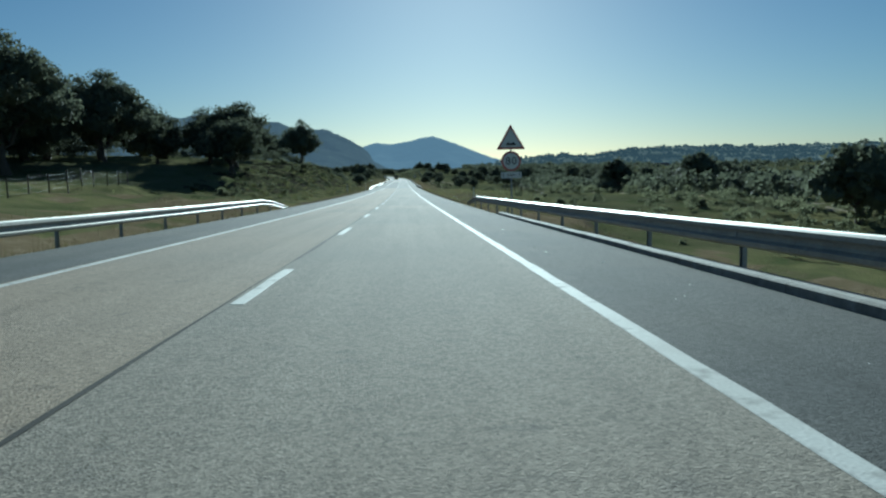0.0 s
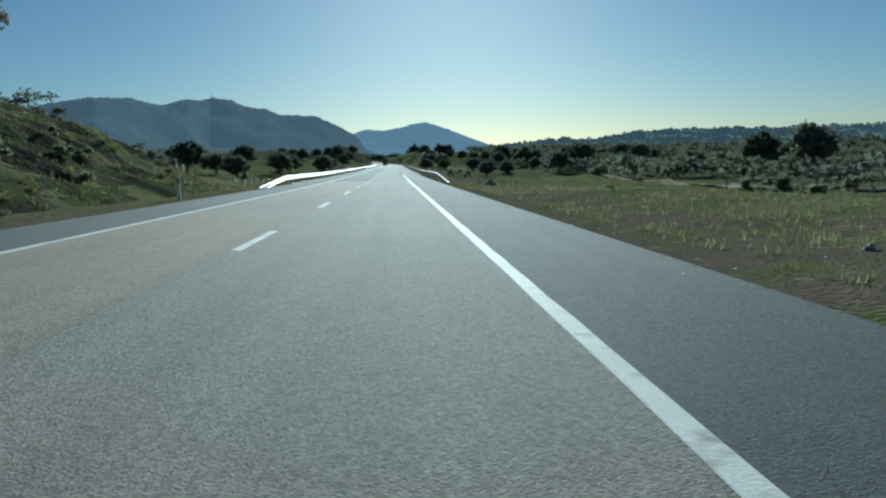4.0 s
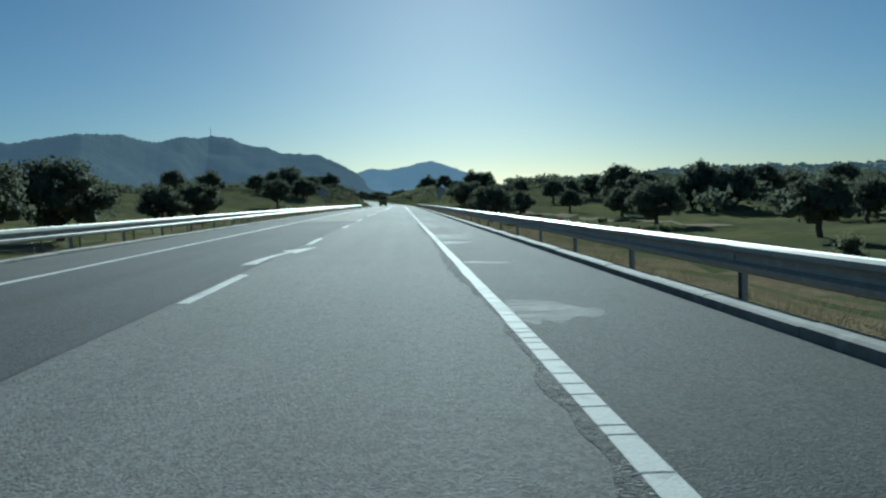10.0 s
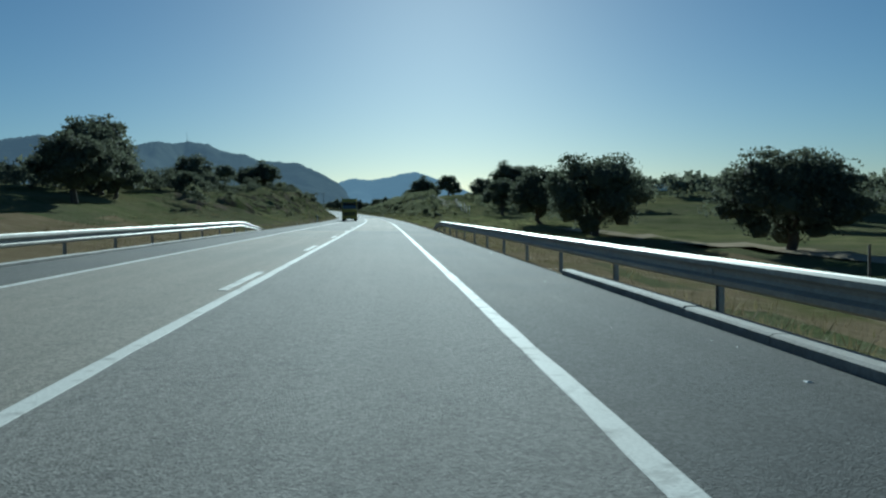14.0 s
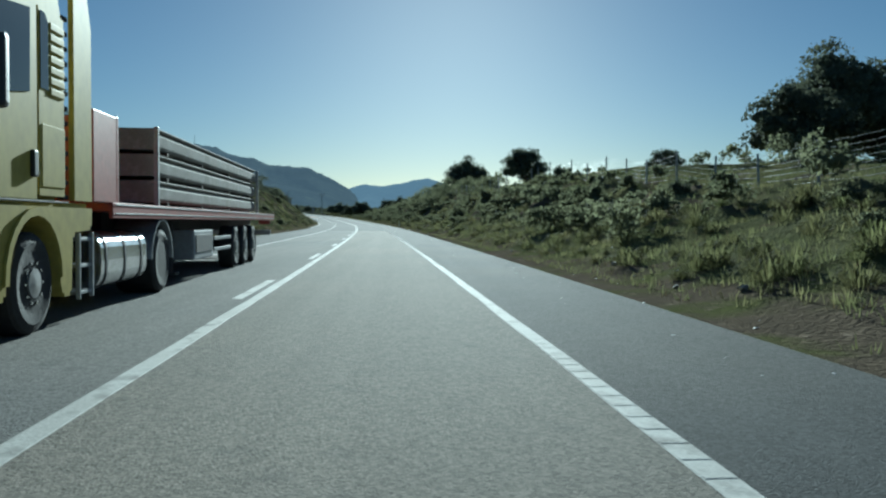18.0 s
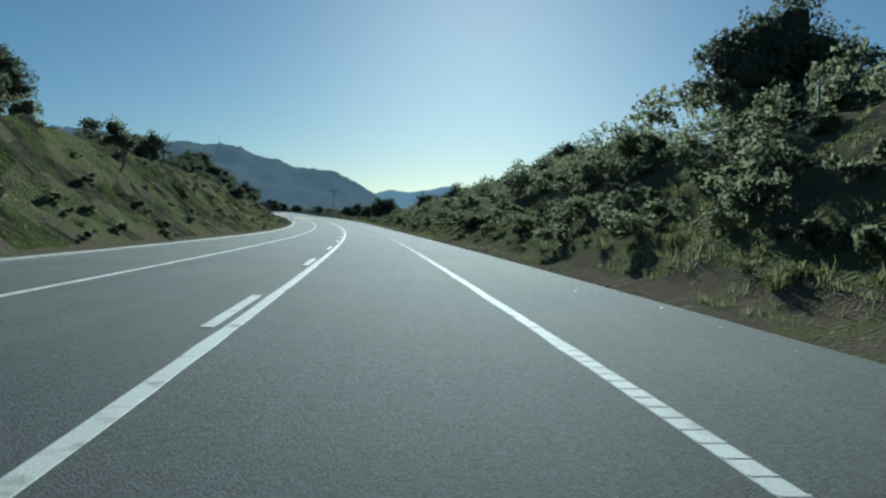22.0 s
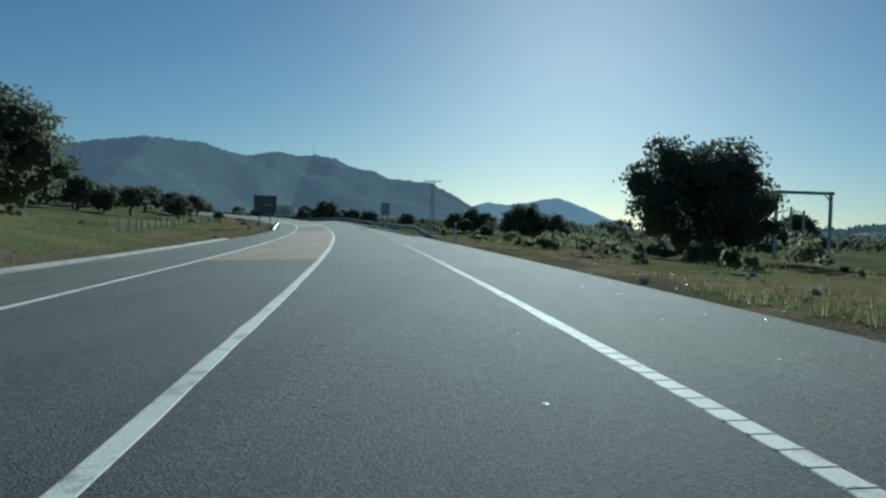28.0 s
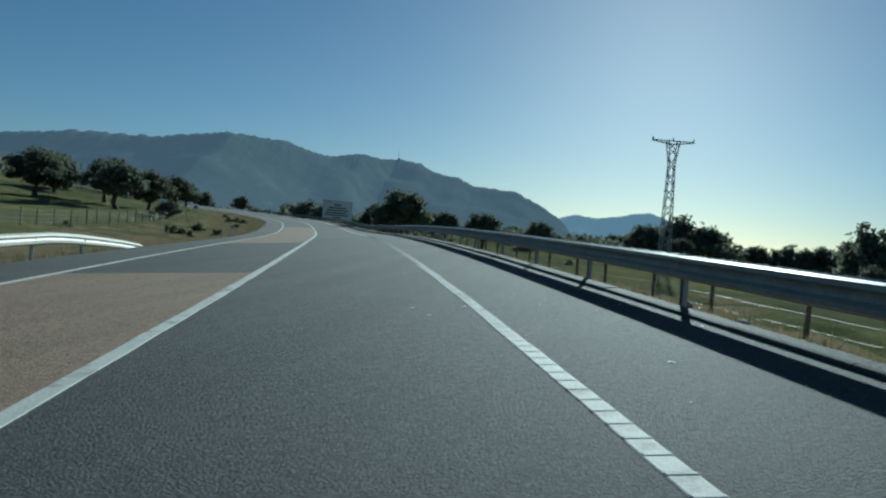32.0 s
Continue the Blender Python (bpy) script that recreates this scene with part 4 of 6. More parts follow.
def guard_rail(s0, s1, u, label, lit="galvanised", ends=(False, False), mark=False):
    """A W-section steel rail in 4 m sheets on posts, with sloped-down ends where they show."""
    root = tagged(new("guard_rail"), label, "guard rail", "guard rails")
    side = 1 if u > 0 else -1
    shape = [(0.0, 0.0), (0.012, 0.012), (0.07, 0.035), (0.075, 0.085), (0.02, 0.12), (0.012, 0.155), (0.02, 0.19), (0.075, 0.225), (0.07, 0.275), (0.012, 0.298), (0.0, 0.31)]
    n = len(shape)
    count = int(round((s1 - s0) / 4.0))
    for k in range(count):
        a, b = s0 + 4 * k, s0 + 4 * k + 4.06
        drops, flare = [], []
        for q in range(5):
            s = a + (b - a) * q / 4
            left = min((s1 - s) if ends[1] else 99, (s - s0) if ends[0] else 99)
            w = min(max(left / 11.0, 0), 1)
            drops.append(0.60 * (1 - w) ** 1.25)
            flare.append(0.25 * (1 - w) ** 2)
        v = []
        for q in range(5):
            s = a + (b - a) * q / 4
            for off in (0.0, 0.004):
                for w, h in shape:
                    v += [*at(np.array([s]), np.array([u + side * (flare[q] + 0.08 - w + off)]), np.array([RAIL_TOP - 0.31 + h - drops[q] + (0.003 if k % 2 else 0)]))]
        f = []
        for q in range(4):
            o, p = q * 2 * n, (q + 1) * 2 * n
            for i in range(n - 1):
                f.append((o + i, o + i + 1, p + i + 1, p + i))
                f.append((o + n + i, p + n + i, p + n + i + 1, o + n + i + 1))
            for i in (0, n - 1):
                f.append((o + i, p + i, p + n + i, o + n + i))
        mesh_object("rail_sheet", v, f, lit, root)
    for k in range(count + 1):
        s = s0 + 4 * k + 0.03
        if (k < 2 and ends[0]) or (k > count - 2 and ends[1]):
            continue
        g = ground_at(s, u + side * 0.16)
        x, y, z = at(s, u + side * 0.16)
        bm = bmesh.new()
        sunk = min((s1 - s) if ends[1] else 99, (s - s0) if ends[0] else 99)
        sunk = 0.60 * (1 - min(max(sunk / 11.0, 0), 1)) ** 1.25
        hh = z + RAIL_TOP - 0.03 - g - sunk
        extruded(bm, [(-0.05, -0.03), (0.05, -0.03), (0.05, 0.03), (0.044, 0.03), (0.044, -0.022), (-0.044, -0.022), (-0.044, 0.03), (-0.05, 0.03)], -0.4, hh, "Z")
        post = part("post", bm, "steel_post", root)
        post.matrix_basis = pose(x, y, g, 0, 0, math.degrees(heading(s)) + 90 * side)
        bm = bmesh.new()
        box(bm, (0.07, 0.10, 0.14), (0, 0, 0), 0.008)
        block = part("spacer", bm, "steel_post", post)
        block.matrix_parent_inverse = post.matrix_basis.inverted()
        block.matrix_basis = pose(*at(s, u + side * 0.10, RAIL_TOP - 0.155 - sunk), 0, 0, math.degrees(heading(s)) + 90)
    return root


guard_rail(-38, 58, 5.88, "galvanised steel guard rail above a kerb", ends=(False, True))
guard_rail(-38, 54, -5.85, "galvanised steel guard rail beside the shoulder", ends=(False, True))
guard_rail(192, 508, 5.88, "long galvanised steel guard rail above a kerb", ends=(True, True))
guard_rail(185, 505, -5.85, "long galvanised steel guard rail over a grass slope", ends=(True, True))
guard_rail(935, 1255, 5.95, "long galvanised steel guard rail in a bend", ends=(True, False))
guard_rail(987, 1043, -5.95, "short galvanised steel guard rail lit by the sun", ends=(True, True))


# ---- plants ----
def limb(v, f, a, b, r1, r2, sides=6, bends=3, rng=None):
    a, b = np.array(a, float), np.array(b, float)
    k0 = len(v)
    for i in range(bends + 1):
        w = i / bends
        c = a + (b - a) * w
        if rng is not None and 0 < i < bends:
            c = c + rng.normal(scale=0.06 * np.linalg.norm(b - a), size=3)
        r = r1 + (r2 - r1) * w
        for k in range(sides):
            t = math.tau * k / sides
            v.append((c[0] + r * math.cos(t), c[1] + r * math.sin(t), c[2]))
    for i in range(bends):
        for k in range(sides):
            o = k0 + i * sides
            f.append((o + k, o + (k + 1) % sides, o + sides + (k + 1) % sides, o + sides + k))


def crown_mesh(rng, lobes, leaves, size, core=0.58):
    """Small leaf sprays round the lobes and round lesser lumps on them, over a rough dark core in each lobe."""
    lumps = list(lobes)
    for x, y, z, a, b, c in lobes:
        for _ in range(4):
            w = rng.normal(size=3)
            w /= np.linalg.norm(w)
            k = rng.uniform(0.32, 0.5)
            lumps.append((x + w[0] * a * 0.75, y + w[1] * b * 0.75, z + abs(w[2]) * c * 0.75, a * k, b * k, c * k))
    q, g = leaf_cloud(rng, lumps, leaves, size, 0.6, 3)
    gold = (1 + 5**0.5) / 2
    ball = np.array([(i, j * gold, 0) for i in (-1, 1) for j in (-1, 1)] + [(0, i, j * gold) for i in (-1, 1) for j in (-1, 1)] + [(j * gold, 0, i) for i in (-1, 1) for j in (-1, 1)]) / 1.9
    tri = [(i, j, k) for i in range(12) for j in range(i + 1, 12) for k in range(j + 1, 12)
           if max(np.linalg.norm(ball[i] - ball[j]), np.linalg.norm(ball[j] - ball[k]), np.linalg.norm(ball[i] - ball[k])) < 1.2]
    faces = [tuple(map(int, row)) for row in g]
    pts = [q]
    base = len(q)
    for x, y, z, a, b, c in lobes:
        pts.append(ball * np.array([a, b, c]) * core * rng.uniform(0.8, 1.15, (12, 1)) + [x, y, z])
        faces += [(base + i, base + j, base + k) for i, j, k in tri]
        base += 12
    return np.concatenate(pts), faces


def oak(seed, height, spread, leaves, label, size=0.032, limbs=5, low=0.60):
    """A holm oak: short leaning trunk, forked limbs, a broad lumpy crown of leaf sprays that comes down low."""
    rng = np.random.default_rng(seed)
    root = empty("holm_oak", pose(0, 0, -500 - seed * 10), label, "tree")
    fork = height * rng.uniform(0.15, 0.21)
    top = np.array([rng.normal(scale=0.2), rng.normal(scale=0.2), fork])
    v, f = [], []
    limb(v, f, (0, 0, -0.4), top if limbs else (top[0], top[1], height * 0.5), height * 0.055, height * 0.04, 8, 3, rng)
    mesh_object("trunk", v, f, "bark", root, smooth=True)
    lobes = []
    n = int(rng.integers(15, 20))
    for k in range(n):
        ang = k * 2.399 + rng.uniform(-0.4, 0.4)
        up = 1 - 2 * (k + 0.5) / n
        flat = math.sqrt(1 - up * up)
        r = spread * rng.uniform(0.15, 0.22)
        reach = rng.uniform(0.75, 1.05)
        lobes.append((math.cos(ang) * flat * spread * 0.33 * reach, math.sin(ang) * flat * spread * 0.33 * reach, height * (low + (0.84 - low) * up * reach), r, r * rng.uniform(0.85, 1.15), r * rng.uniform(0.75, 0.95)))
    lobes.append((0, 0, height * (low + 0.02), spread * 0.28, spread * 0.28, height * 0.22))
    for k in range(5):
        ang = k * 1.257 + rng.uniform(-0.4, 0.4)
        r = spread * rng.uniform(0.13, 0.2)
        lobes.append((math.cos(ang) * spread * 0.4, math.sin(ang) * spread * 0.4, height * rng.uniform(0.34, 0.5), r, r, r * 0.8))
    for k in range(limbs):
        to = lobes[int(n * (k + 0.5) / limbs)]
        v, f = [], []
        limb(v, f, top, (to[0] * 0.9, to[1] * 0.9, to[2]), height * 0.026, height * 0.008, 5, 4, rng)
        mesh_object("limb", v, f, "bark", root, smooth=True)
    q, g = crown_mesh(rng, lobes, leaves, spread * size)
    mesh_object("crown", q, g, "leaf_oak", root)
    return root


def shrub(seed, height, spread, leaves, mat="leaf_shrub", label="dense green roadside shrub", name="shrub"):
    rng = np.random.default_rng(seed)
    root = empty(name, pose(0, 0, -900 - seed * 10), label, "shrub")
    v, f = [], []
    lobes = []
    for k in range(int(rng.integers(4, 7))):
        ang, out = k * 2.4 + rng.uniform(-0.4, 0.4), spread * 0.5 * rng.uniform(0.1, 0.65)
        z = height * rng.uniform(0.26, 0.66)
        r = spread * rng.uniform(0.22, 0.32)
        lobes.append((math.cos(ang) * out, math.sin(ang) * out, z, r, r, min(z * 0.95, r * 1.1)))
    for k in range(5):
        ang = k * 1.257 + rng.uniform(-0.3, 0.3)
        r = spread * rng.uniform(0.18, 0.26)
        lobes.append((math.cos(ang) * spread * 0.3, math.sin(ang) * spread * 0.3, height * rng.uniform(0.08, 0.2), r, r, height * 0.2))
    limb(v, f, (0, 0, -0.2), (0, 0, height * 0.5), 0.05, 0.015, 5, 3, rng)
    mesh_object("stem", v, f, "bark", root)
    q, g = crown_mesh(rng, lobes, leaves, spread * 0.03, 0.6)
    mesh_object("foliage", q, g, mat, root)
    return root


def set_out(model, s, u, size=1.0, turn=0.0, sink=0.05, group=""):
    x, y, _ = at(s, u)
    ob = copy_thing(model, pose(float(x), float(y), ground_at(s, u) - sink, 0, 0, turn))
    ob.scale = (size, size, size * random.Random(int(s * 7 + u)).uniform(0.92, 1.08))
    if group:
        ob["group"] = group
    return ob


KINDS = ((6.2, 7.4, "dark holm oak with a broad rounded crown", 0.54), (6.8, 7.0, "tall dark holm oak with a lumpy crown", 0.56),
         (5.4, 7.0, "low spreading holm oak on pasture", 0.50), (7.6, 8.0, "old holm oak with a ragged domed crown", 0.56))
OAKS = [oak(1 + k, h, w, 4400, label, 0.021, low=low) for k, (h, w, label, low) in enumerate(KINDS)]
BIG_OAKS = [oak(21 + k, h, w, 11500, label, 0.0145, low=low) for k, (h, w, label, low) in enumerate(KINDS)]
FAR_OAKS = [oak(5 + k, h, w, 1450, label, 0.038, 0, low) for k, (h, w, label, low) in enumerate(KINDS)]
SHRUBS = [shrub(11, 2.3, 2.6, 1100), shrub(12, 1.5, 2.2, 800, label="low green bush on the bank"), shrub(13, 3.2, 3.0, 1500, "leaf_oak", "tall dark bush above the road"),
          shrub(14, 0.9, 1.5, 500, label="small bush among the grass")]
BASE_SIZE = [6.2, 6.8, 5.4, 7.6]
turns = random.Random(77)
# station, right of the centre line, height, model: the trees that stand out beside the road
for s, u, h, k in ((72, -33, 11.6, 3), (64, -38, 13, 0), (80, -42, 12, 1), (90, -31, 10.2, 3), (97, -40, 10.5, 1), (48, -48, 13, 3), (60, -58, 13, 0), (104, -52, 11, 0), (118, -48, 9, 3), (84, -37, 10, 2), (86, -16.6, 6.8, 1), (96, -27, 5.4, 2),
                   (112, -34, 8, 2), (120, -21, 6.4, 1), (132, -30, 7, 0), (126, -44, 8, 3), (40, -72, 11, 3), (104, -76, 10, 0), (174, -20.5, 8.2, 0), (182, -27, 7, 1), (175, -29, 5, 2), (165, -33, 4.4, 0), (150, -46, 7, 1), (197, -25, 3, 0), (248, -37, 4, 2),
                   (355, -26, 5.6, 0), (375, -31, 5.4, 1), (395, -32, 5.2, 3), (374, -18.5, 5.4, 2), (465, -19, 5.4, 1), (322, -24, 5.8, 3), (323, -39, 5.4, 0), (339, -27, 6.0, 1), (362, -18, 5, 0), (436, -75, 6, 1), (414, -20, 4.8, 2), (404, -21, 4.2, 0), (300, -30, 5, 2), (285, -45, 5.4, 1),
                   (527, -25, 7.4, 3), (539, -48, 6, 0), (548, -37, 6, 1), (506, -40, 5.6, 2), (513, -50, 6.4, 3), (521, -22.6, 5.8, 0), (561, -23.4, 5, 2), (535, -30, 6, 1),
                   (377, 31, 4.4, 0), (347, 32, 3.6, 2), (357, 33, 4, 1), (401, 49, 5, 3), (331, 25, 4, 2), (350, 47, 6, 0), (406, 29, 4.8, 2), (437, 34, 4.6, 0), (455, 22, 4.2, 2), (468, 33, 4.6, 1), (554, 18.5, 5.2, 1),
                   (1136, -23, 6.6, 0), (1129, -37, 7.6, 3), (1140, -30, 7, 1), (1162, -41, 7, 2), (1122, -44, 7.4, 0), (1114, -17.5, 2.6, 2), (1120, 55, 4.6, 0), (1187, 24, 5.4, 1), (1064, 42, 3, 2), (1037, -31, 5.2, 3), (1035, -23, 4.6, 0), (1050, -43, 5, 1), (1040, -36, 5, 2), (1060, 70, 5, 0),
                   (928, -25, 9.6, 0), (931, -29, 8.6, 2), (939, -20, 6.6, 2), (912, 29.5, 7.0, 2), (912, 40, 6.0, 2),
                   (140, 60, 4, 2), (60, 60, 5, 2), (30, 48, 4.5, 0), (85, 75, 6, 3),
                   (470, 45, 6, 2), (520, 40, 6.5, 1), (505, 60, 7, 3), (540, 55, 7, 0),
                   (576, 22, 3.4, 0), (604, 36, 4.0, 0), (560, 38, 6, 1),
                   (575, -40, 5, 2),
                   (640, -24, 3.5, 0), (668, -20, 2.6, 1), (704, -22, 2.6, 3),
                   (822, 25, 4.4, 2), (855, 24, 4.6, 3), (866, 22, 4.0, 2), (890, 25, 7.5, 3), (884, 29, 6.5, 0), (905, 30, 6.4, 0), (914, 33, 6, 1), (912, 46, 6, 0),
                   (916, -30, 7, 1), (905, -26, 5, 2), (938, -33, 6, 3), (1080, 80, 6, 1)):
    set_out((BIG_OAKS if h > 7.9 else OAKS if abs(u) <= 30 or h > 7 else FAR_OAKS)[k], s, u, h / BASE_SIZE[k], turns.uniform(0, 360), group="roadside oaks")
# trees known by the height of their tops over the road
for s, u, top, k in ((706, 28.6, 13.9, 1), (710, 31, 10.6, 2), (744, 24.4, 13.5, 0), (748, 28, 12.0, 2), (788, 25.4, 10.4, 2), (784, 29, 10.2, 0), (809, 22.1, 8.0, 2), (843, 22.5, 8.1, 0), (931.5, 21, 6.7, 2), (1006, 30.8, 4.3, 2), (1004.5, 35, 3.6, 0), (993, 51, 7.0, 0), (1092, 65, 5.7, 2), (1090, 61.3, 3.6, 0), (935, 25.3, 4.0, 2), (835, 25, 7.4, 2), (419, 13.2, 2.9, 0), (487, 23.2, 4.6, 2), (506, 18.1, 5.3, 2), (526, 18.2, 5.3, 2), (505, -19, 7.4, 0), (516, -20, 6.6, 2), (523, -24, 9.4, 2), (538, -19, 6.2, 2), (545, -22, 6.8, 0), (552, -19.5, 6.6, 2), (914, -18.5, 9.2, 0), (933, -19.4, 8.5, 2), (819, -20.5, 10.4, 0), (820, -17.5, 8.2, 2), (1132, 62.3, 6.3, 2), (1134, 57, 4.4, 0), (1130, 66.5, 5.2, 1), (1126, 72, 2.9, 0), (1124, 76, 3.2, 2), (1122, 80, 3.2, 0), (1120, 84, 3.3, 1), (1117, 88, 4.4, 3), (621, 31.5, 12.0, 0), (624, 36, 11.5, 2), (633, 40, 8.6, 1),
                     (101, -19.3, 12.0, 2), (105, -23, 11.4, 0), (625, -21.5, 13.0, 0), (629, -25.5, 12.2, 2), (621, -25, 10.8, 2), (606, -27, 11.3, 0), (614, 24.5, 8.4, 2), (645, 29, 7.9, 2), (628, 35, 10.5, 2), (757, -24.3, 13.6, 1), (752, -28, 13, 2), (742, -33, 15, 3), (796, -23.5, 10.4, 2), (806, -19.5, 9.2, 0), (845, -20, 8.4, 2), (830, -24.4, 10.6, 1), (820, -21, 8.8, 2)):
    h = top + float(at(s, 0)[2]) - ground_at(s, u)
    set_out((FAR_OAKS if abs(u) > 45 else BIG_OAKS if h > 5.5 else OAKS)[k], s, u, max(h, 2.2) / BASE_SIZE[k] / 0.97, turns.uniform(0, 360), group="roadside oaks")
# oaks scattered over the pastures on both sides
spread = random.Random(4)
for lo, hi, near, far, side, count in ((190, 500, 42, 150, -1, 30), (60, 520, 42, 130, 1, 34), (500, 560, 45, 120, 1, 6), (900, 1180, 36, 140, -1, 20), (1000, 1300, 40, 140, 1, 22),
                                       (1110, 1330, 14, 60, -1, 12), (1120, 1330, 13, 60, 1, 14), (-60, 120, 90, 160, -1, 4)):
    for _ in range(count):
        s, u = spread.uniform(lo, hi), side * (near + (far - near) * spread.random() ** 1.25)
        k = spread.randrange(4)
        size, turn = spread.uniform(0.85, 1.35), spread.uniform(0, 360)
        if not (1045 < s < 1095 and 40 < u < 70):  # an open stretch of pasture
            set_out(FAR_OAKS[k], s, u, size, turn, group="pasture oaks")
# bushes on the cut banks and verges
for lo, hi, a, b, side, count, sizes in ((520, 880, 13, 19, -1, 34, (0.6, 1.2)), (600, 880, 8.5, 12.5, -1, 14, (0.3, 0.65)), (560, 860, 9, 13, 1, 44, (0.5, 1.0)), (600, 700, 13, 18, 1, 22, (0.25, 0.45)), (700, 880, 13, 20, 1, 42, (0.5, 0.85)),
                                         (60, 175, 11, 18, -1, 20, (0.4, 0.9)), (0, 200, 15, 34, 1, 30, (0.25, 0.6)), (200, 500, 12, 30, 1, 14, (0.4, 1.0)), (190, 500, 12, 30, -1, 8, (0.3, 0.7)),
                                         (880, 960, 9, 24, 1, 30, (0.3, 0.6)), (960, 1250, 11, 30, 1, 20, (0.4, 0.9)), (920, 1200, 9, 26, -1, 14, (0.3, 0.8)), (1060, 1300, 8, 13, -1, 12, (0.5, 1.0))):
    for _ in range(count):
        s, u = spread.uniform(lo, hi), side * spread.uniform(a, b)
        k = spread.choice((0, 0, 1, 1, 2, 3) if a >= 13 else (0, 1, 1, 1, 3, 3))
        set_out(SHRUBS[k], s, u, spread.uniform(*sizes), spread.uniform(0, 360), group="roadside bushes")
for ob in (*OAKS, *BIG_OAKS, *FAR_OAKS, *SHRUBS):
    for child in [*ob.children]:
        bpy.data.objects.remove(child)
    bpy.data.objects.remove(ob)


def far_woods(name, count, spots, seed, label, mat="leaf_oak", leaves=50, size=0.95, heights=(3.5, 6.5)):
    """A belt of distant trees, too many to count: each a ragged heap of leaf sprays on a short stem."""
    rng = np.random.default_rng(seed)
    v, f = [], []
    base = 0
    for lo, hi, a, b, share in spots:
        n = int(count * share)
        s, u = rng.uniform(lo, hi, n), rng.uniform(a, b, n)
        p = ground_place(s, u)
        for c in p:
            h = rng.uniform(*heights)
            lobes = [(rng.normal(scale=1.6), rng.normal(scale=1.6), h * rng.uniform(0.22, 0.62), 2.3, 2.3, 1.9) for _ in range(6)]
            q, g = leaf_cloud(rng, lobes, leaves, size, 0.8, 3)
            v.append(q + c)
            f.append(g + base)
            base += len(q)
    return tagged(mesh_object(name, np.concatenate(v), np.concatenate(f), mat), label, "woods", kind="stuff")


far_woods("far_woods", 3300, ((100, 1500, 135, 620, 0.29), (1300, 2300, -260, 500, 0.25), (200, 1700, -640, -140, 0.26), (1250, 1700, 20, 300, 0.10), (1250, 1700, -220, -25, 0.10)), 31, "distant holm oak woods across the plain")
far_woods("pasture_woods", 900, ((40, 560, 48, 190, 0.62), (190, 520, -190, -66, 0.26), (900, 1300, -170, -55, 0.14), (1000, 1300, 60, 180, 0.18), (540, 760, 55, 190, 0.2), (520, 760, -190, -60, 0.12)), 32, "dark holm oaks thick on the pastures", leaves=110, size=0.55, heights=(3.2, 5.6))


def thicket(name, spots, seed, label, mat="leaf_shrub"):
    """Bushes that run into one another along a bank, too many to count: each a heap of leaf lobes that starts at the ground."""
    rng = np.random.default_rng(seed)
    v, f, base = [], [], 0
    for lo, hi, a, b, n, h0, h1 in spots:
        s, u = rng.uniform(lo, hi, n), rng.uniform(a, b, n)
        for c in ground_place(s, u):
            h = rng.uniform(h0, h1)
            w = h * rng.uniform(0.32, 0.5)
            lobes = [(rng.normal(scale=w * 0.7), rng.normal(scale=w * 0.7), h * rng.uniform(0.2, 0.7), w * rng.uniform(0.5, 0.9), w * rng.uniform(0.5, 0.9), h * rng.uniform(0.2, 0.32)) for _ in range(6)]
            q, g = leaf_cloud(rng, lobes, int(110 + 190 * h), 0.07 + 0.015 * h, 0.6, 3)
            v.append(q + c)
            f.append(g + base)
            base += len(q)
    return tagged(mesh_object(name, np.concatenate(v), np.concatenate(f), mat), label, "thicket", kind="stuff")


thicket("bank_thicket", ((690, 770, 13, 24, 60, 1.6, 3.4), (690, 880, 7.8, 12, 120, 0.4, 1.1), (700, 870, 12.5, 20, 110, 1.2, 2.8), (590, 860, 8.5, 13, 130, 0.7, 1.6), (870, 960, 9, 22, 50, 0.5, 1.1), (70, 200, 14, 30, 40, 0.4, 1.0), (10, 150, 22, 50, 90, 0.9, 2.2), (555, 660, 12.5, 17, 20, 0.6, 1.2), (560, 622, 18, 32, 36, 1.0, 2.2)), 61, "dense dark bushes grown together on the bank")
thicket("crest_bushes", ((600, 900, -22, -14.5, 80, 1.0, 2.4), (515, 580, -34, -20, 44, 1.6, 3.4), (56, 130, -62, -36, 80, 2.5, 5.5), (100, 190, -34, -17, 46, 1.2, 2.8), (520, 600, -24, -13, 30, 1.0, 2.2)), 62, "low dark bushes along the bank's crest", "leaf_oak")


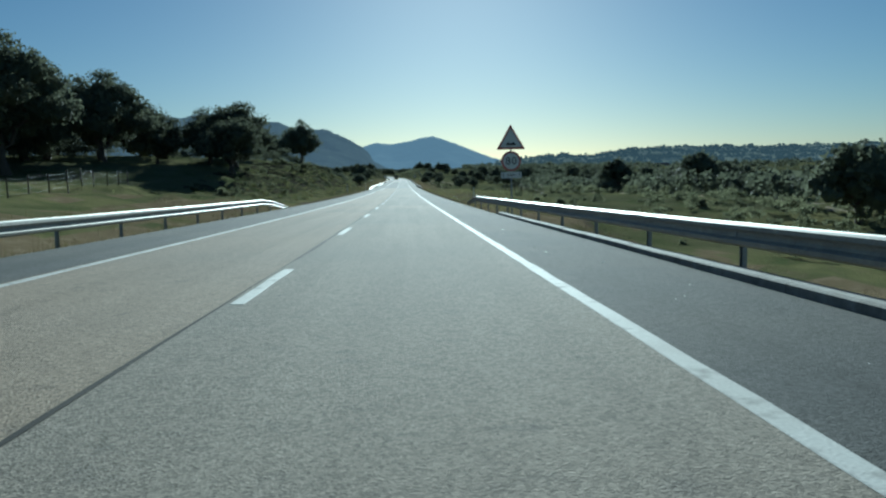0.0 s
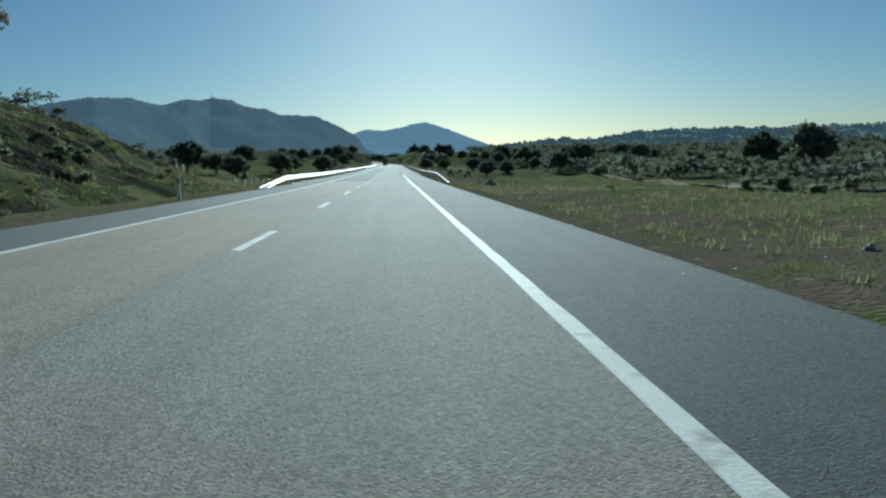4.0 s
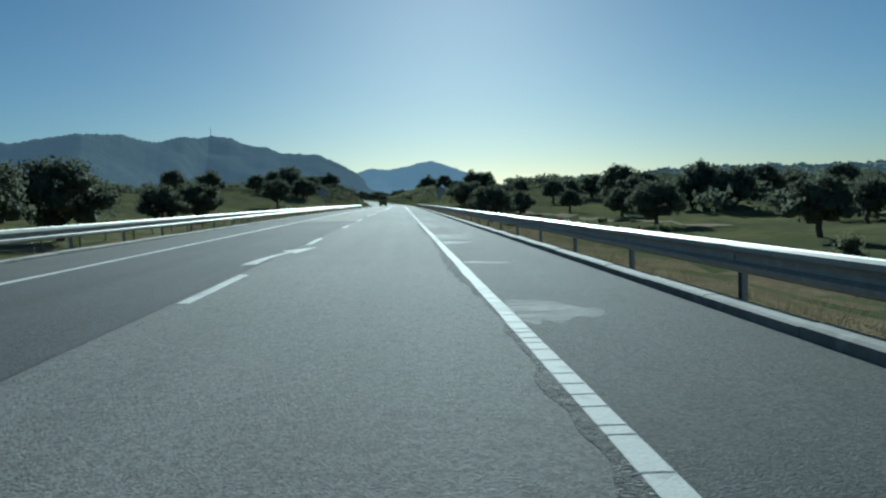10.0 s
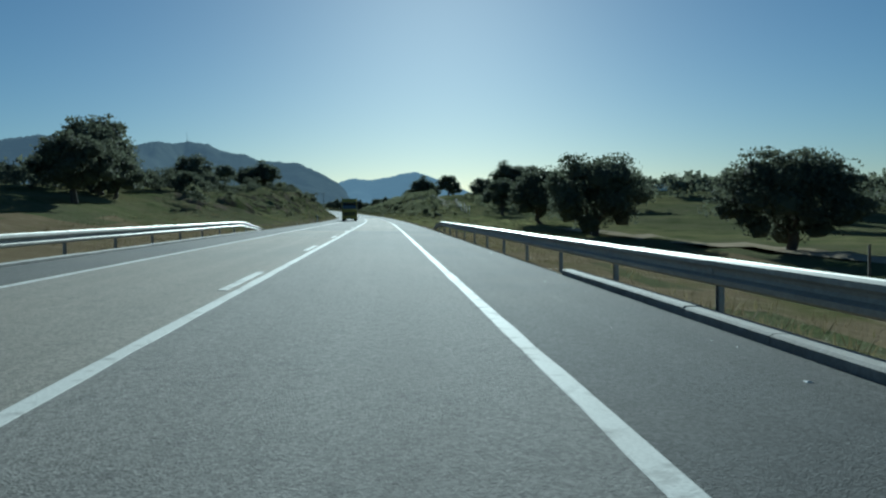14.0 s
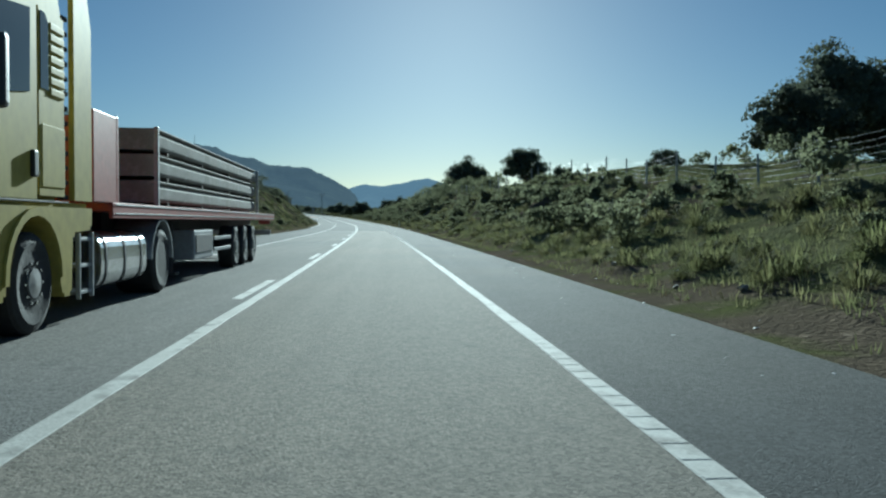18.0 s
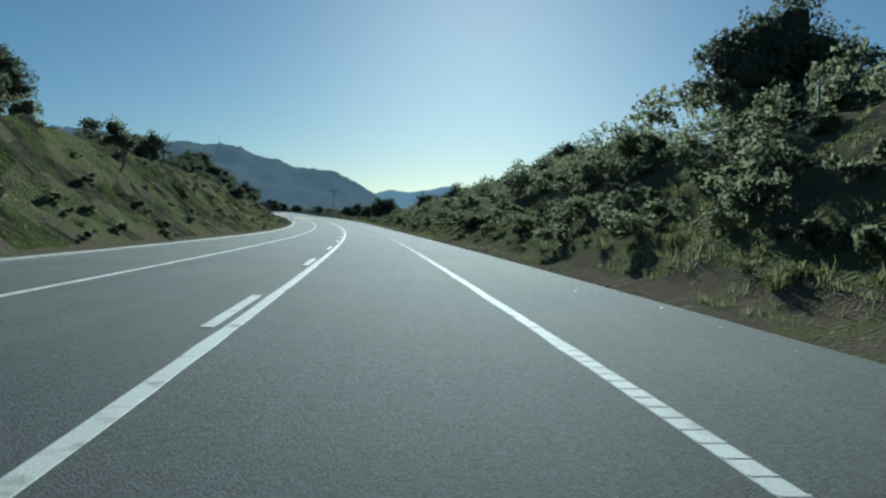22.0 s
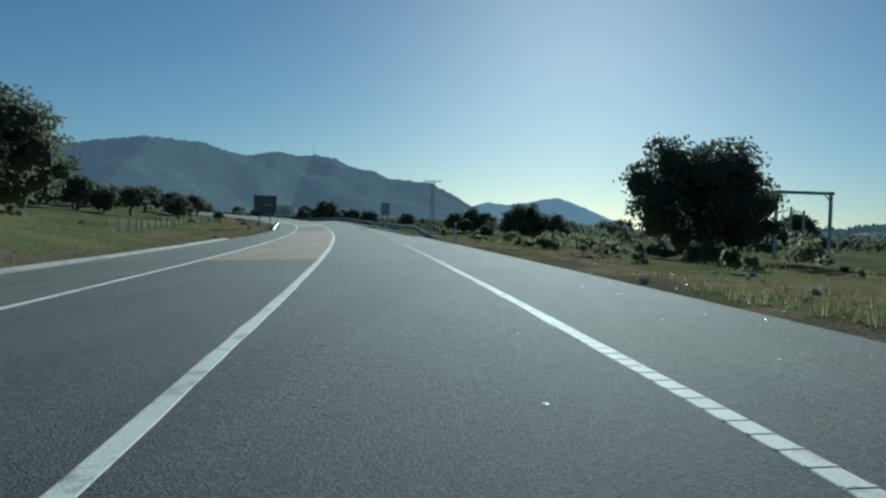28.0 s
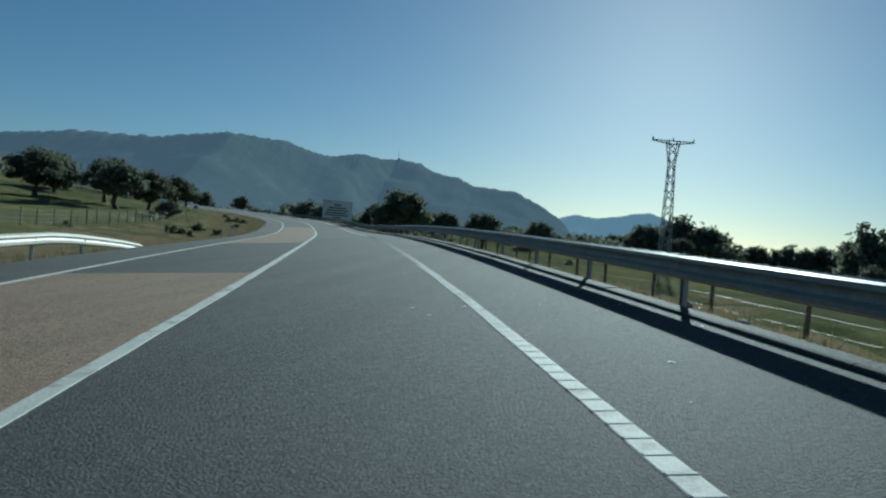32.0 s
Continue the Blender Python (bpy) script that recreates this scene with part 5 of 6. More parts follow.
# ---- grass ----
def tufts(name, lo, hi, sides, count, size, mat, seed, label):
    """Clumps of bent blades on the verges and banks: sides are (nearest, farthest) distances right (+) or left (-) of the tarmac."""
    rng = np.random.default_rng(seed)
    s = rng.uniform(lo, hi, count)
    d = np.empty(count)
    side = rng.integers(0, len(sides), count)
    for k, (sg, a, b) in enumerate(sides):
        m = side == k
        d[m] = sg * (a + (b - a) * rng.random(m.sum()) ** 1.5)
    u = np.where(d < 0, d - np.interp(s, *EDGE_L), d + np.interp(s, *EDGE_R))
    n1 = ripple(s, u, 6, 40) + ripple(s, u, 17, 41)
    keep = n1 > -0.55
    s, u = s[keep], u[keep]
    c = ground_place(s, u)
    blades = 5
    n = len(s)
    ang = rng.uniform(0, math.tau, (n, blades))
    hgt = size * rng.uniform(0.4, 1.3, (n, blades))
    lean = hgt * rng.uniform(0.1, 0.9, (n, blades))
    wid = 0.007 + hgt * 0.026
    ca, sa = np.cos(ang), np.sin(ang)
    out = size * rng.uniform(0.1, 0.9, (n, blades))
    foot = c[:, None, :] + np.stack([ca * out, sa * out, 0 * ca - 0.03], -1)
    tip = foot + np.stack([ca * lean, sa * lean, hgt], -1)
    off = np.stack([-sa * wid, ca * wid, 0 * wid], -1)
    q = np.stack([foot - off, foot + off, tip], 2).reshape(-1, 3)
    f = np.arange(len(q)).reshape(-1, 3)
    return tagged(mesh_object(name, q, f, mat), label, "grass", kind="stuff")


thicket("bank_bushes", ((540, 900, -15, -8.0, 170, 0.2, 0.6), (66, 180, -16, -8.5, 60, 0.25, 0.7)), 64, "small green bushes scattered over the cut bank")


def tussocks(name, spots, seed, label, mat):
    """Mounds of long blades that arch over and hang outwards, on the banks."""
    rng = np.random.default_rng(seed)
    q = []
    for lo, hi, a, b, n, h0, h1 in spots:
        c = ground_place(rng.uniform(lo, hi, n), rng.uniform(a, b, n))
        k = 90
        size = rng.uniform(h0, h1, (n, 1))
        ang, out = rng.uniform(0, math.tau, (n, k)), rng.random((n, k)) ** 0.7
        ca, sa = np.cos(ang), np.sin(ang)
        way = np.stack([ca, sa, 0 * ca], -1)
        side = np.stack([-sa, ca, 0 * ca], -1) * (0.006 + 0.008 * rng.random((n, k, 1))) * (0.5 + size[:, :, None])
        foot = c[:, None] + way * (out * size * 0.45)[..., None] + np.array([0, 0, -0.03])
        knee = foot + way * (size * 0.3)[..., None] + np.array([0, 0, 1.0]) * (size * (0.75 - 0.4 * out) * rng.uniform(0.7, 1.15, (n, k)))[..., None]
        tip = knee + way * (size * rng.uniform(0.25, 0.6, (n, k)))[..., None] - np.array([0, 0, 1.0]) * (size * rng.uniform(0.0, 0.3, (n, k)))[..., None]
        q.append(np.stack([foot - side * 0.6, foot + side * 0.6, knee + side, knee - side, tip], 2).reshape(-1, 5, 3))
    q = np.concatenate(q)
    i = np.arange(len(q))[:, None] * 5
    f = [tuple(r) for r in i + [0, 1, 2, 3]] + [tuple(r) for r in i + [3, 2, 4]]
    return tagged(mesh_object(name, q.reshape(-1, 3), f, mat), label, "grass", kind="stuff")


tussocks("grass_tussocks", ((516, 700, 7.2, 12.5, 620, 0.25, 0.62), (700, 890, 7.6, 11.5, 380, 0.22, 0.5), (560, 900, -13, -8.4, 150, 0.25, 0.55), (64, 186, -13, -7.5, 150, 0.25, 0.6)), 63, "lumpy green grass tussocks hanging on the bank", "grass")
tufts("bank_grass", 55, 185, ((-1, 0.8, 14), (1, 0.7, 14)), 14000, 0.14, "grass", 51, "green grass tufts on the banks")
tufts("verge_grass", -30, 520, ((-1, 0.6, 9), (1, 0.6, 9)), 20000, 0.2, "dry_grass", 52, "dry pale grass behind the guard rails")
tufts("cutting_grass", 510, 900, ((-1, 0.9, 16), (1, 0.6, 14), (1, 0.6, 6)), 26000, 0.16, "grass", 53, "green grass on the cutting's banks")
tufts("cutting_dry_grass", 510, 930, ((-1, 0.9, 16), (-1, 0.9, 12), (1, 0.6, 14)), 17000, 0.15, "dry_grass", 54, "dry grass on the cutting's banks")
tufts("lush_grass", 515, 720, ((1, 1.6, 13),), 14000, 0.17, "grass", 56, "tall lush grass on the bank")
tufts("bend_grass", 895, 1150, ((-1, 0.5, 14), (1, 0.6, 14)), 12000, 0.18, "dry_grass", 55, "grass beside the bend")


# ---- road signs and furniture ----
def post_to_ground(root, x, y, top, ground_z, r=0.045, mat="sign_grey", name="post"):
    bm = bmesh.new()
    rod(bm, (x, y, ground_z - 0.4), (x, y, top), r, r, 10)
    return part(name, bm, mat, root, smooth=False)


def plate(outline, front, thick=0.03, grow=0.0):
    """A flat plate in the x-z plane from y = front to front + thick."""
    bm = bmesh.new()
    extruded(bm, outline, front, front + thick, "Y")
    return bm


def disc_outline(r, cz, n=40):
    return [(r * math.cos(math.tau * k / n), cz + r * math.sin(math.tau * k / n)) for k in range(n)]


def tri_outline(side, z0, cut=0.05):
    h = side * 0.866
    pts = [(-side / 2, z0), (side / 2, z0), (0, z0 + h)]
    out = []
    for k in range(3):
        a, b, c = Vector(pts[k - 1]), Vector(pts[k]), Vector(pts[(k + 1) % 3])
        out += [tuple(b + (a - b).normalized() * cut), tuple(b + ((a - b).normalized() + (c - b).normalized()) * cut * 0.28), tuple(b + (c - b).normalized() * cut)]
    return out


def lettering(text, size, mat, parent, place, name="lettering"):
    cu = bpy.data.curves.new(name, "FONT")
    cu.body, cu.size, cu.align_x, cu.align_y, cu.extrude = text, size, "CENTER", "CENTER", 0.002
    tmp = new("tmp", cu)
    me = bpy.data.meshes.new_from_object(tmp.evaluated_get(bpy.context.evaluated_depsgraph_get()))
    bpy.data.objects.remove(tmp)
    me.materials.clear()
    me.materials.append(M[mat])
    ob = new(name, me)
    ob.parent = parent
    ob.matrix_basis = pose(*place, 90, 0, 0)
    return ob


def warning_sign():
    s, u = 49.6, 8.3
    x, y, z = at(s, u)
    base = ground_at(s, u)
    top = 2.5 - base
    ob = empty("road_sign", pose(float(x), float(y), base, 0, 0, 2), "red-bordered triangle and round 80 limit sign on one post", "road sign")
    post_to_ground(ob, 0, 0.06, top + 1.2, 0, 0.05)
    tri = part("triangle", plate(tri_outline(1.78, top), 0.0), "sign_red", ob, "red-bordered white warning triangle")
    part("triangle_face", plate(tri_outline(1.36, top + 0.14), -0.005, 0.004), "sign_white", tri)
    bm = bmesh.new()
    hump = [(-0.32, top + 0.26), (0.32, top + 0.26), (0.32, top + 0.33), (0.24, top + 0.36), (0.15, top + 0.46), (0.05, top + 0.38), (-0.05, top + 0.38), (-0.15, top + 0.46), (-0.25, top + 0.36), (-0.32, top + 0.33)]
    extruded(bm, hump, -0.011, -0.007, "Y")
    part("symbol", bm, "sign_black", tri, "black uneven road symbol")
    c = top - 0.10 - 0.62
    disc = part("disc", plate(disc_outline(0.62, c), 0.0), "sign_red", ob, "red-ringed round speed limit plate")
    part("disc_face", plate(disc_outline(0.49, c), -0.005, 0.004), "sign_white", disc)
    lettering("8", 0.66, "sign_black", disc, (-0.19, -0.009, c))
    lettering("0", 0.66, "sign_black", disc, (0.19, -0.009, c))
    z1 = c - 0.62 - 0.05
    panel = part("panel", plate([(-0.64, z1 - 0.38), (0.64, z1 - 0.38), (0.64, z1), (-0.64, z1)], 0.0), "sign_white", ob, "white distance plate with a dark border")
    lettering("4 km", 0.26, "sign_black", panel, (0, -0.008, z1 - 0.19))
    for ax in (-0.5, 0.5):
        bm = bmesh.new()
        extruded(bm, [(ax - 0.015, z1 - 0.31), (ax + 0.015, z1 - 0.31), (ax + 0.015, z1 - 0.14), (ax + 0.045, z1 - 0.14), (ax, z1 - 0.06), (ax - 0.045, z1 - 0.14), (ax - 0.015, z1 - 0.14)], -0.008, -0.005, "Y")
        part("arrow", bm, "sign_black", panel)
    return ob


warning_sign()


def round_sign(s, u, label, facing):
    base = ground_at(s, u)
    x, y, z = at(s, u)
    ob = empty("round_sign", pose(float(x), float(y), base, 0, 0, math.degrees(heading(s)) + (0 if facing else 180)), label, "road sign")
    c = float(z) + 2.42 - base
    post_to_ground(ob, 0, 0.06, c + 0.4, 0, 0.05)
    disc = part("disc", plate(disc_outline(0.6, c), 0.0), "sign_red", ob, "red-ringed plate with a rolled rim")
    part("disc_face", plate(disc_outline(0.44, c), -0.006, 0.004), "sign_white", disc)
    for cx, tint in ((-0.2, "sign_red"), (0.2, "sign_black")):
        bm = bmesh.new()
        body = [(-0.13, -0.10), (-0.09, -0.10), (-0.09, -0.06), (0.09, -0.06), (0.09, -0.10), (0.13, -0.10), (0.14, 0.02), (0.10, 0.04), (0.08, 0.10), (-0.08, 0.10), (-0.10, 0.04), (-0.14, 0.02)]
        extruded(bm, [(cx + p, c + q) for p, q in body], -0.011, -0.007, "Y")
        part("car_symbol", bm, tint, disc)
    bm = bmesh.new()
    turned(bm, [(0.6, -0.012), (0.615, -0.006), (0.615, 0.03), (0.6, 0.036)], 40)
    rim = part("rim", bm, "sign_grey", disc)
    rim.matrix_basis = pose(0, 0, c, 0, 0, 90)
    for dz in (-0.22, 0.22):
        bm = bmesh.new()
        box(bm, (0.7, 0.03, 0.05), (0, 0.045, c + dz), 0.006)
        part("bracket", bm, "steel_post", ob)
    return ob


round_sign(433.8, 8.0, "round red-ringed no overtaking sign behind the guard rail", True)
round_sign(431, -7.7, "round red-ringed no overtaking sign by the pasture", True)


def big_panel(name, x, y, top, w, hs, posts, yaw, face, back, label, post_r=0.07, bars=()):
    """A sign board: panels stacked from the top down, on posts; face towards -y."""
    s = near_station(x, y)
    base = ground_at(*s)
    ob = empty(name, pose(x, y, base, 0, 0, yaw), label, "sign board")
    z = top - base
    for h in hs:
        p = part("panel", plate([(-w / 2 + 0.06, z - h), (w / 2 - 0.06, z - h), (w / 2, z - h + 0.06), (w / 2, z - 0.06), (w / 2 - 0.06, z), (-w / 2 + 0.06, z), (-w / 2, z - 0.06), (-w / 2, z - h + 0.06)], 0.0, 0.05), back, ob)
        part("panel_face", plate([(-w / 2 + 0.03, z - h + 0.03), (w / 2 - 0.03, z - h + 0.03), (w / 2 - 0.03, z - 0.03), (-w / 2 + 0.03, z - 0.03)], -0.006, 0.004), face, p)
        for k in range(1, max(2, int(h / 0.55))):
            bm = bmesh.new()
            box(bm, (w - 0.2, 0.04, 0.05), (0, 0.07, z - h * k / max(2, int(h / 0.55))), 0.006)
            part("rail", bm, "steel_post", p)
        z -= h + 0.035
    for px in posts:
        bm = bmesh.new()
        box(bm, (post_r * 2, post_r * 2.4, top - base + 0.3), (px, 0.05 + post_r * 1.3, (top - base - 0.3) / 2 - 0.15), 0.012)
        part("post", bm, back, ob)
    if bars:
        bm = bmesh.new()
        for bx, bz, bw, bh in bars:
            box(bm, (bw, 0.006, bh), (bx, -0.010, top - base - bz))
        part("text_bars", bm, "sign_black", ob)
    return ob


def near_station(x, y):
    """Station and offset of a world place."""
    s = y
    for _ in range(8):
        p = at(s, 0.0)
        a = heading(s)
        s += -math.sin(a) * (x - p[0]) + math.cos(a) * (y - p[1])
    p, a = at(s, 0.0), heading(s)
    return float(s), float(math.cos(a) * (x - p[0]) + math.sin(a) * (y - p[1]))


# direction_sign: the shade on its front is put into the grey face
big_panel("direction_sign", -45.7, 986.6, 6.07, 1.13, (1.13, 0.38), (-0.37, 0.29), 12, "sign_grey", "sign_grey", "tall two-panel road sign on two posts, its shaded front painted grey")
big_panel("direction_board", -65.8, 1000.3, 7.25, 3.3, (1.3, 1.05), (-0.86, 0.75), 192, "sign_blue", "sign_back", "large direction board seen from its dark back")
big_panel("information_board", -120.3, 1191.5, 13.2, 7.2, (4.7,), (-2.6, 0.0, 2.6), 26, "sign_white", "sign_grey", "large white information board with rows of dark text", 0.12,
          [(-2.2, 0.45, 1.6, 0.12), (0, 1.1, 1.6, 0.34), (0, 1.8, 4.2, 0.28), (0, 2.4, 5.2, 0.26), (-0.3, 3.0, 5.0, 0.26), (-0.2, 3.55, 5.6, 0.26), (0, 4.15, 2.0, 0.24)])


def delineator(s, u, label="white plastic marker post with a black band"):
    base = ground_at(s, u)
    x, y, _ = at(s, u)
    ob = empty("marker_post", pose(float(x), float(y), base, 0, 0, math.degrees(heading(s))), label, "marker post", "marker posts")
    bm = bmesh.new()
    extruded(bm, [(-0.06, -0.05), (0.06, -0.05), (0.05, 0.03), (0, 0.055), (-0.05, 0.03)], -0.2, 0.98, "Z")
    bmesh.ops.bevel(bm, geom=bm.edges[:], offset=0.006, segments=1, affect="EDGES")
    part("body", bm, "white_plastic", ob)
    bm = bmesh.new()
    extruded(bm, [(-0.064, -0.054), (0.064, -0.054), (0.053, 0.033), (0, 0.06), (-0.053, 0.033)], 0.66, 0.86, "Z")
    part("band", bm, "black_plastic", ob)
    bm = bmesh.new()
    box(bm, (0.05, 0.008, 0.13), (0, -0.058, 0.76), 0.003)
    part("reflector", bm, "lamp_lens", ob)
    return ob


for s, u in ((166.3, -6.2), (127.8, -7.3), (85, 9.0), (562, -6.6), (883, -7.35), (973.5, -6.35), (810, -7.4), (881.5, 6.45), (927.5, 6.4), (700, 6.9), (1076, -6.5)):
    delineator(s, u)


def fence(s0, s1, u0, u1, label, gap=3.2, height=1.15, wires=4, lean=0.05, mat="fence_wood"):
    """Posts with slack wires between them, on the ground."""
    root = tagged(new("wire_fence"), label, "fence", "fences")
    rr = random.Random(int(s0 * 3 + u0))
    n = int((s1 - s0) / gap)
    tops = []
    for k in range(n + 1):
        s, u = s0 + gap * k, u0 + (u1 - u0) * k / n + rr.uniform(-0.15, 0.15)
        x, y, _ = at(s, u)
        g = ground_at(s, u)
        h = height * rr.uniform(0.9, 1.12)
        tip = Vector((rr.uniform(-lean, lean), rr.uniform(-lean, lean), h))
        bm = bmesh.new()
        rod(bm, (0, 0, -0.3), tip, 0.05, 0.04, 7)
        p = part("post", bm, mat, root)
        p.matrix_basis = pose(float(x), float(y), g)
        tops.append((Vector((float(x), float(y), g)), tip))
    for w in range(wires):
        f = (w + 0.7) / wires * 0.95
        cu = bpy.data.curves.new("wire", "CURVE")
        cu.dimensions, cu.bevel_depth, cu.bevel_resolution = "3D", 0.006 if mat == "steel_post" else 0.003, 0
        sp = cu.splines.new("POLY")
        pts = []
        for (a, ta), (b, tb) in zip(tops, tops[1:]):
            p, q = a + ta * f, b + tb * f
            pts += [p, (p + q) / 2 - Vector((0, 0, 0.025))]
        sp.points.add(len(pts) - 1)
        for pt, v in zip(sp.points, pts):
            pt.co = (*v, 1)
        cu.materials.append(M["steel_post"])
        wire = new("wire", cu)
        wire.parent = root
    return root


fence(-10, 70, -15, -22, "old wooden post and wire fence in the field")
fence(105, 190, 20, 24, "post and wire fence across the green verge", 4.0, 1.4, 5)
fence(190, 460, -17, -15, "post and wire fence along the pasture", 4.5)
fence(190, 470, 17, 16, "post and wire fence below the embankment", 4.5)
fence(560, 640, 15, 16, "wire fence on the green bank", 4.0, 1.4, 7, mat="steel_post")
fence(640, 800, 15.5, 15, "wire fence along the top of the bank", 6.0, 1.3, 3, mat="steel_post")
fence(960, 1130, -19, -17, "old wooden post and wire fence in the meadow", 3.4)
fence(985, 1180, 9.5, 10.5, "post and wire fence behind the guard rail", 3.4)


# ---- lattice pylon of the power line ----
def pylon(x, y, top):
    s = near_station(x, y)
    base = ground_at(*s)
    h = top - base
    ob = empty("power_pylon", pose(x, y, base, 0, 0, 12), "grey lattice power pylon with a flat crossarm", "pylon")

    def half(z):
        return 0.55 + (0.28 - 0.55) * min(z / (h - 2.2), 1) if z < h - 2.2 else 0.28 + (z - (h - 2.2)) * 0.12
    corners = ((-1, -1), (1, -1), (1, 1), (-1, 1))
    levels = list(np.linspace(0, h, 19))
    for cx, cy in corners:
        bm = bmesh.new()
        for a, b in zip(levels, levels[1:]):
            rod(bm, (cx * half(a), cy * half(a), a), (cx * half(b), cy * half(b), b), 0.05, 0.05, 4)
        part("leg", bm, "pylon_steel", ob)
    for k, (p, q) in enumerate(zip(corners, corners[1:] + corners[:1])):
        for i, (a, b) in enumerate(zip(levels, levels[1:])):
            one, two = (p, q) if i % 2 else (q, p)
            bm = bmesh.new()
            rod(bm, (one[0] * half(a), one[1] * half(a), a), (two[0] * half(b), two[1] * half(b), b), 0.04, 0.04, 4)
            part("bracing", bm, "pylon_steel", ob)
    bm = bmesh.new()
    for y0 in (-0.28, 0.28):
        rod(bm, (-2.1, 0, h - 0.05), (0, y0, h - 0.35), 0.04, 0.04, 4)
        rod(bm, (2.1, 0, h - 0.05), (0, y0, h - 0.35), 0.04, 0.04, 4)
        rod(bm, (-2.1, 0, h), (2.1, 0, h), 0.05, 0.05, 4)
    for xx in (-1.4, -0.7, 0.7, 1.4):
        rod(bm, (xx, 0, h), (xx, 0, h - 0.3 * (1 - abs(xx) / 2.1)), 0.025, 0.025, 4)
    arm = part("crossarm", bm, "pylon_steel", ob)
    for xx in (-2.0, 0.0, 2.0):
        bm = bmesh.new()
        turned(bm, [(0.02, 0), (0.09, 0.04), (0.04, 0.09), (0.09, 0.14), (0.04, 0.19), (0.09, 0.24), (0.02, 0.3)], 10, "Z", (xx, 0, h + 0.02))
        part("insulator", bm, "dark_glass", arm)
    return ob


pylon(-50.7, 1086.2, 16.4)


def goal_frame(s, u):
    base = ground_at(s, u)
    x, y, _ = at(s, u)
    ob = empty("steel_frame", pose(float(x), float(y), base, 0, 0, math.degrees(heading(s)) - 8), "tall steel gateway frame standing in scrub", "frame")
    for sx in (-2.3, 2.3):
        bm = bmesh.new()
        box(bm, (0.24, 0.24, 6.9), (sx, 0, 3.2), 0.02)
        part("upright", bm, "steel_post", ob)
        bm = bmesh.new()
        rod(bm, (sx, 0, 5.8), (sx * 0.78, 0, 6.4), 0.06, 0.06, 6)
        part("brace", bm, "steel_post", ob)
    bm = bmesh.new()
    box(bm, (5.1, 0.26, 0.26), (0, 0, 6.5), 0.02)
    part("beam", bm, "steel_post", ob)
    for sx, top in ((-0.9, 5.4), (0.2, 5.1)):
        bm = bmesh.new()
        box(bm, (0.16, 0.16, top), (sx, 0.3, top / 2 - 0.1), 0.015)
        part("short_post", bm, "steel_post", ob)
    return ob


goal_frame(950, 39.5)


def shed(s, u, w, d, h, turn, label):
    base = ground_at(s, u)
    x, y, _ = at(s, u)
    ob = empty("farm_shed", pose(float(x), float(y), base, 0, 0, turn), label, "building")
    bm = bmesh.new()
    box(bm, (w, d, h + 1), (0, 0, h / 2 - 0.5), 0.05)
    wall = part("wall", bm, "wall_white", ob)
    bm = bmesh.new()
    extruded(bm, [(-d / 2 - 0.6, h), (d / 2 + 0.6, h), (0, h + d * 0.2)], -w / 2 - 0.5, w / 2 + 0.5)
    part("roof", bm, "roof_tile", ob)
    for k in range(int(w / 6)):
        bm = bmesh.new()
        box(bm, (2, 0.1, 1.4), (-w / 2 + 3 + 6 * k, -d / 2 - 0.03, h * 0.55), 0.02)
        part("window", bm, "dark_glass", wall)
    return ob


shed(990, 400, 60, 14, 6, 25, "long low pale farm shed among trees")
shed(700, 430, 22, 9, 5, 15, "small white farmhouse on the slope")


# ---- the dead tree on the left bank ----
def dead_tree(s, u, h):
    rng = np.random.default_rng(9)
    base = ground_at(s, u)
    x, y, _ = at(s, u)
    ob = empty("dead_tree", pose(float(x), float(y), base), "bare dead tree with crooked grey branches", "tree")
    v, f = [], []
    limb(v, f, (0, 0, -0.3), (0.2, 0, h * 0.6), 0.10, 0.06, 7, 4, rng)
    mesh_object("trunk", v, f, "dead_wood", ob)
    for k in range(7):
        v, f = [], []
        a = rng.uniform(0, math.tau)
        z = h * rng.uniform(0.35, 0.6)
        tip = np.array([math.cos(a) * h * 0.3, math.sin(a) * h * 0.2, z + h * rng.uniform(0.15, 0.42)])
        limb(v, f, (0.12, 0, z), tip, 0.045, 0.012, 5, 4, rng)
        for _ in range(3):
            m = np.array([0.12, 0, z]) * 0.4 + tip * 0.6
            limb(v, f, m, m + rng.normal(scale=0.28, size=3) * h * 0.3 + np.array([0, 0, 0.2]), 0.016, 0.006, 4, 2, rng)
        mesh_object("branch", v, f, "dead_wood", ob)
    return ob


dead_tree(769, -15, 3.2)
dead_tree(752, -13.5, 2.0)


# ---- stones and litter along the verges ----
def rock(seed):
    rng = random.Random(seed)
    bm = bmesh.new()
    bmesh.ops.create_icosphere(bm, subdivisions=1, radius=1)
    for v in bm.verts:
        v.co = Vector((v.co.x, v.co.y * 0.8, v.co.z * 0.6)) * rng.uniform(0.65, 1.15)
    me = bpy.data.meshes.new("stone")
    bm.to_mesh(me)
    bm.free()
    me.materials.append(M["stone"])
    return me


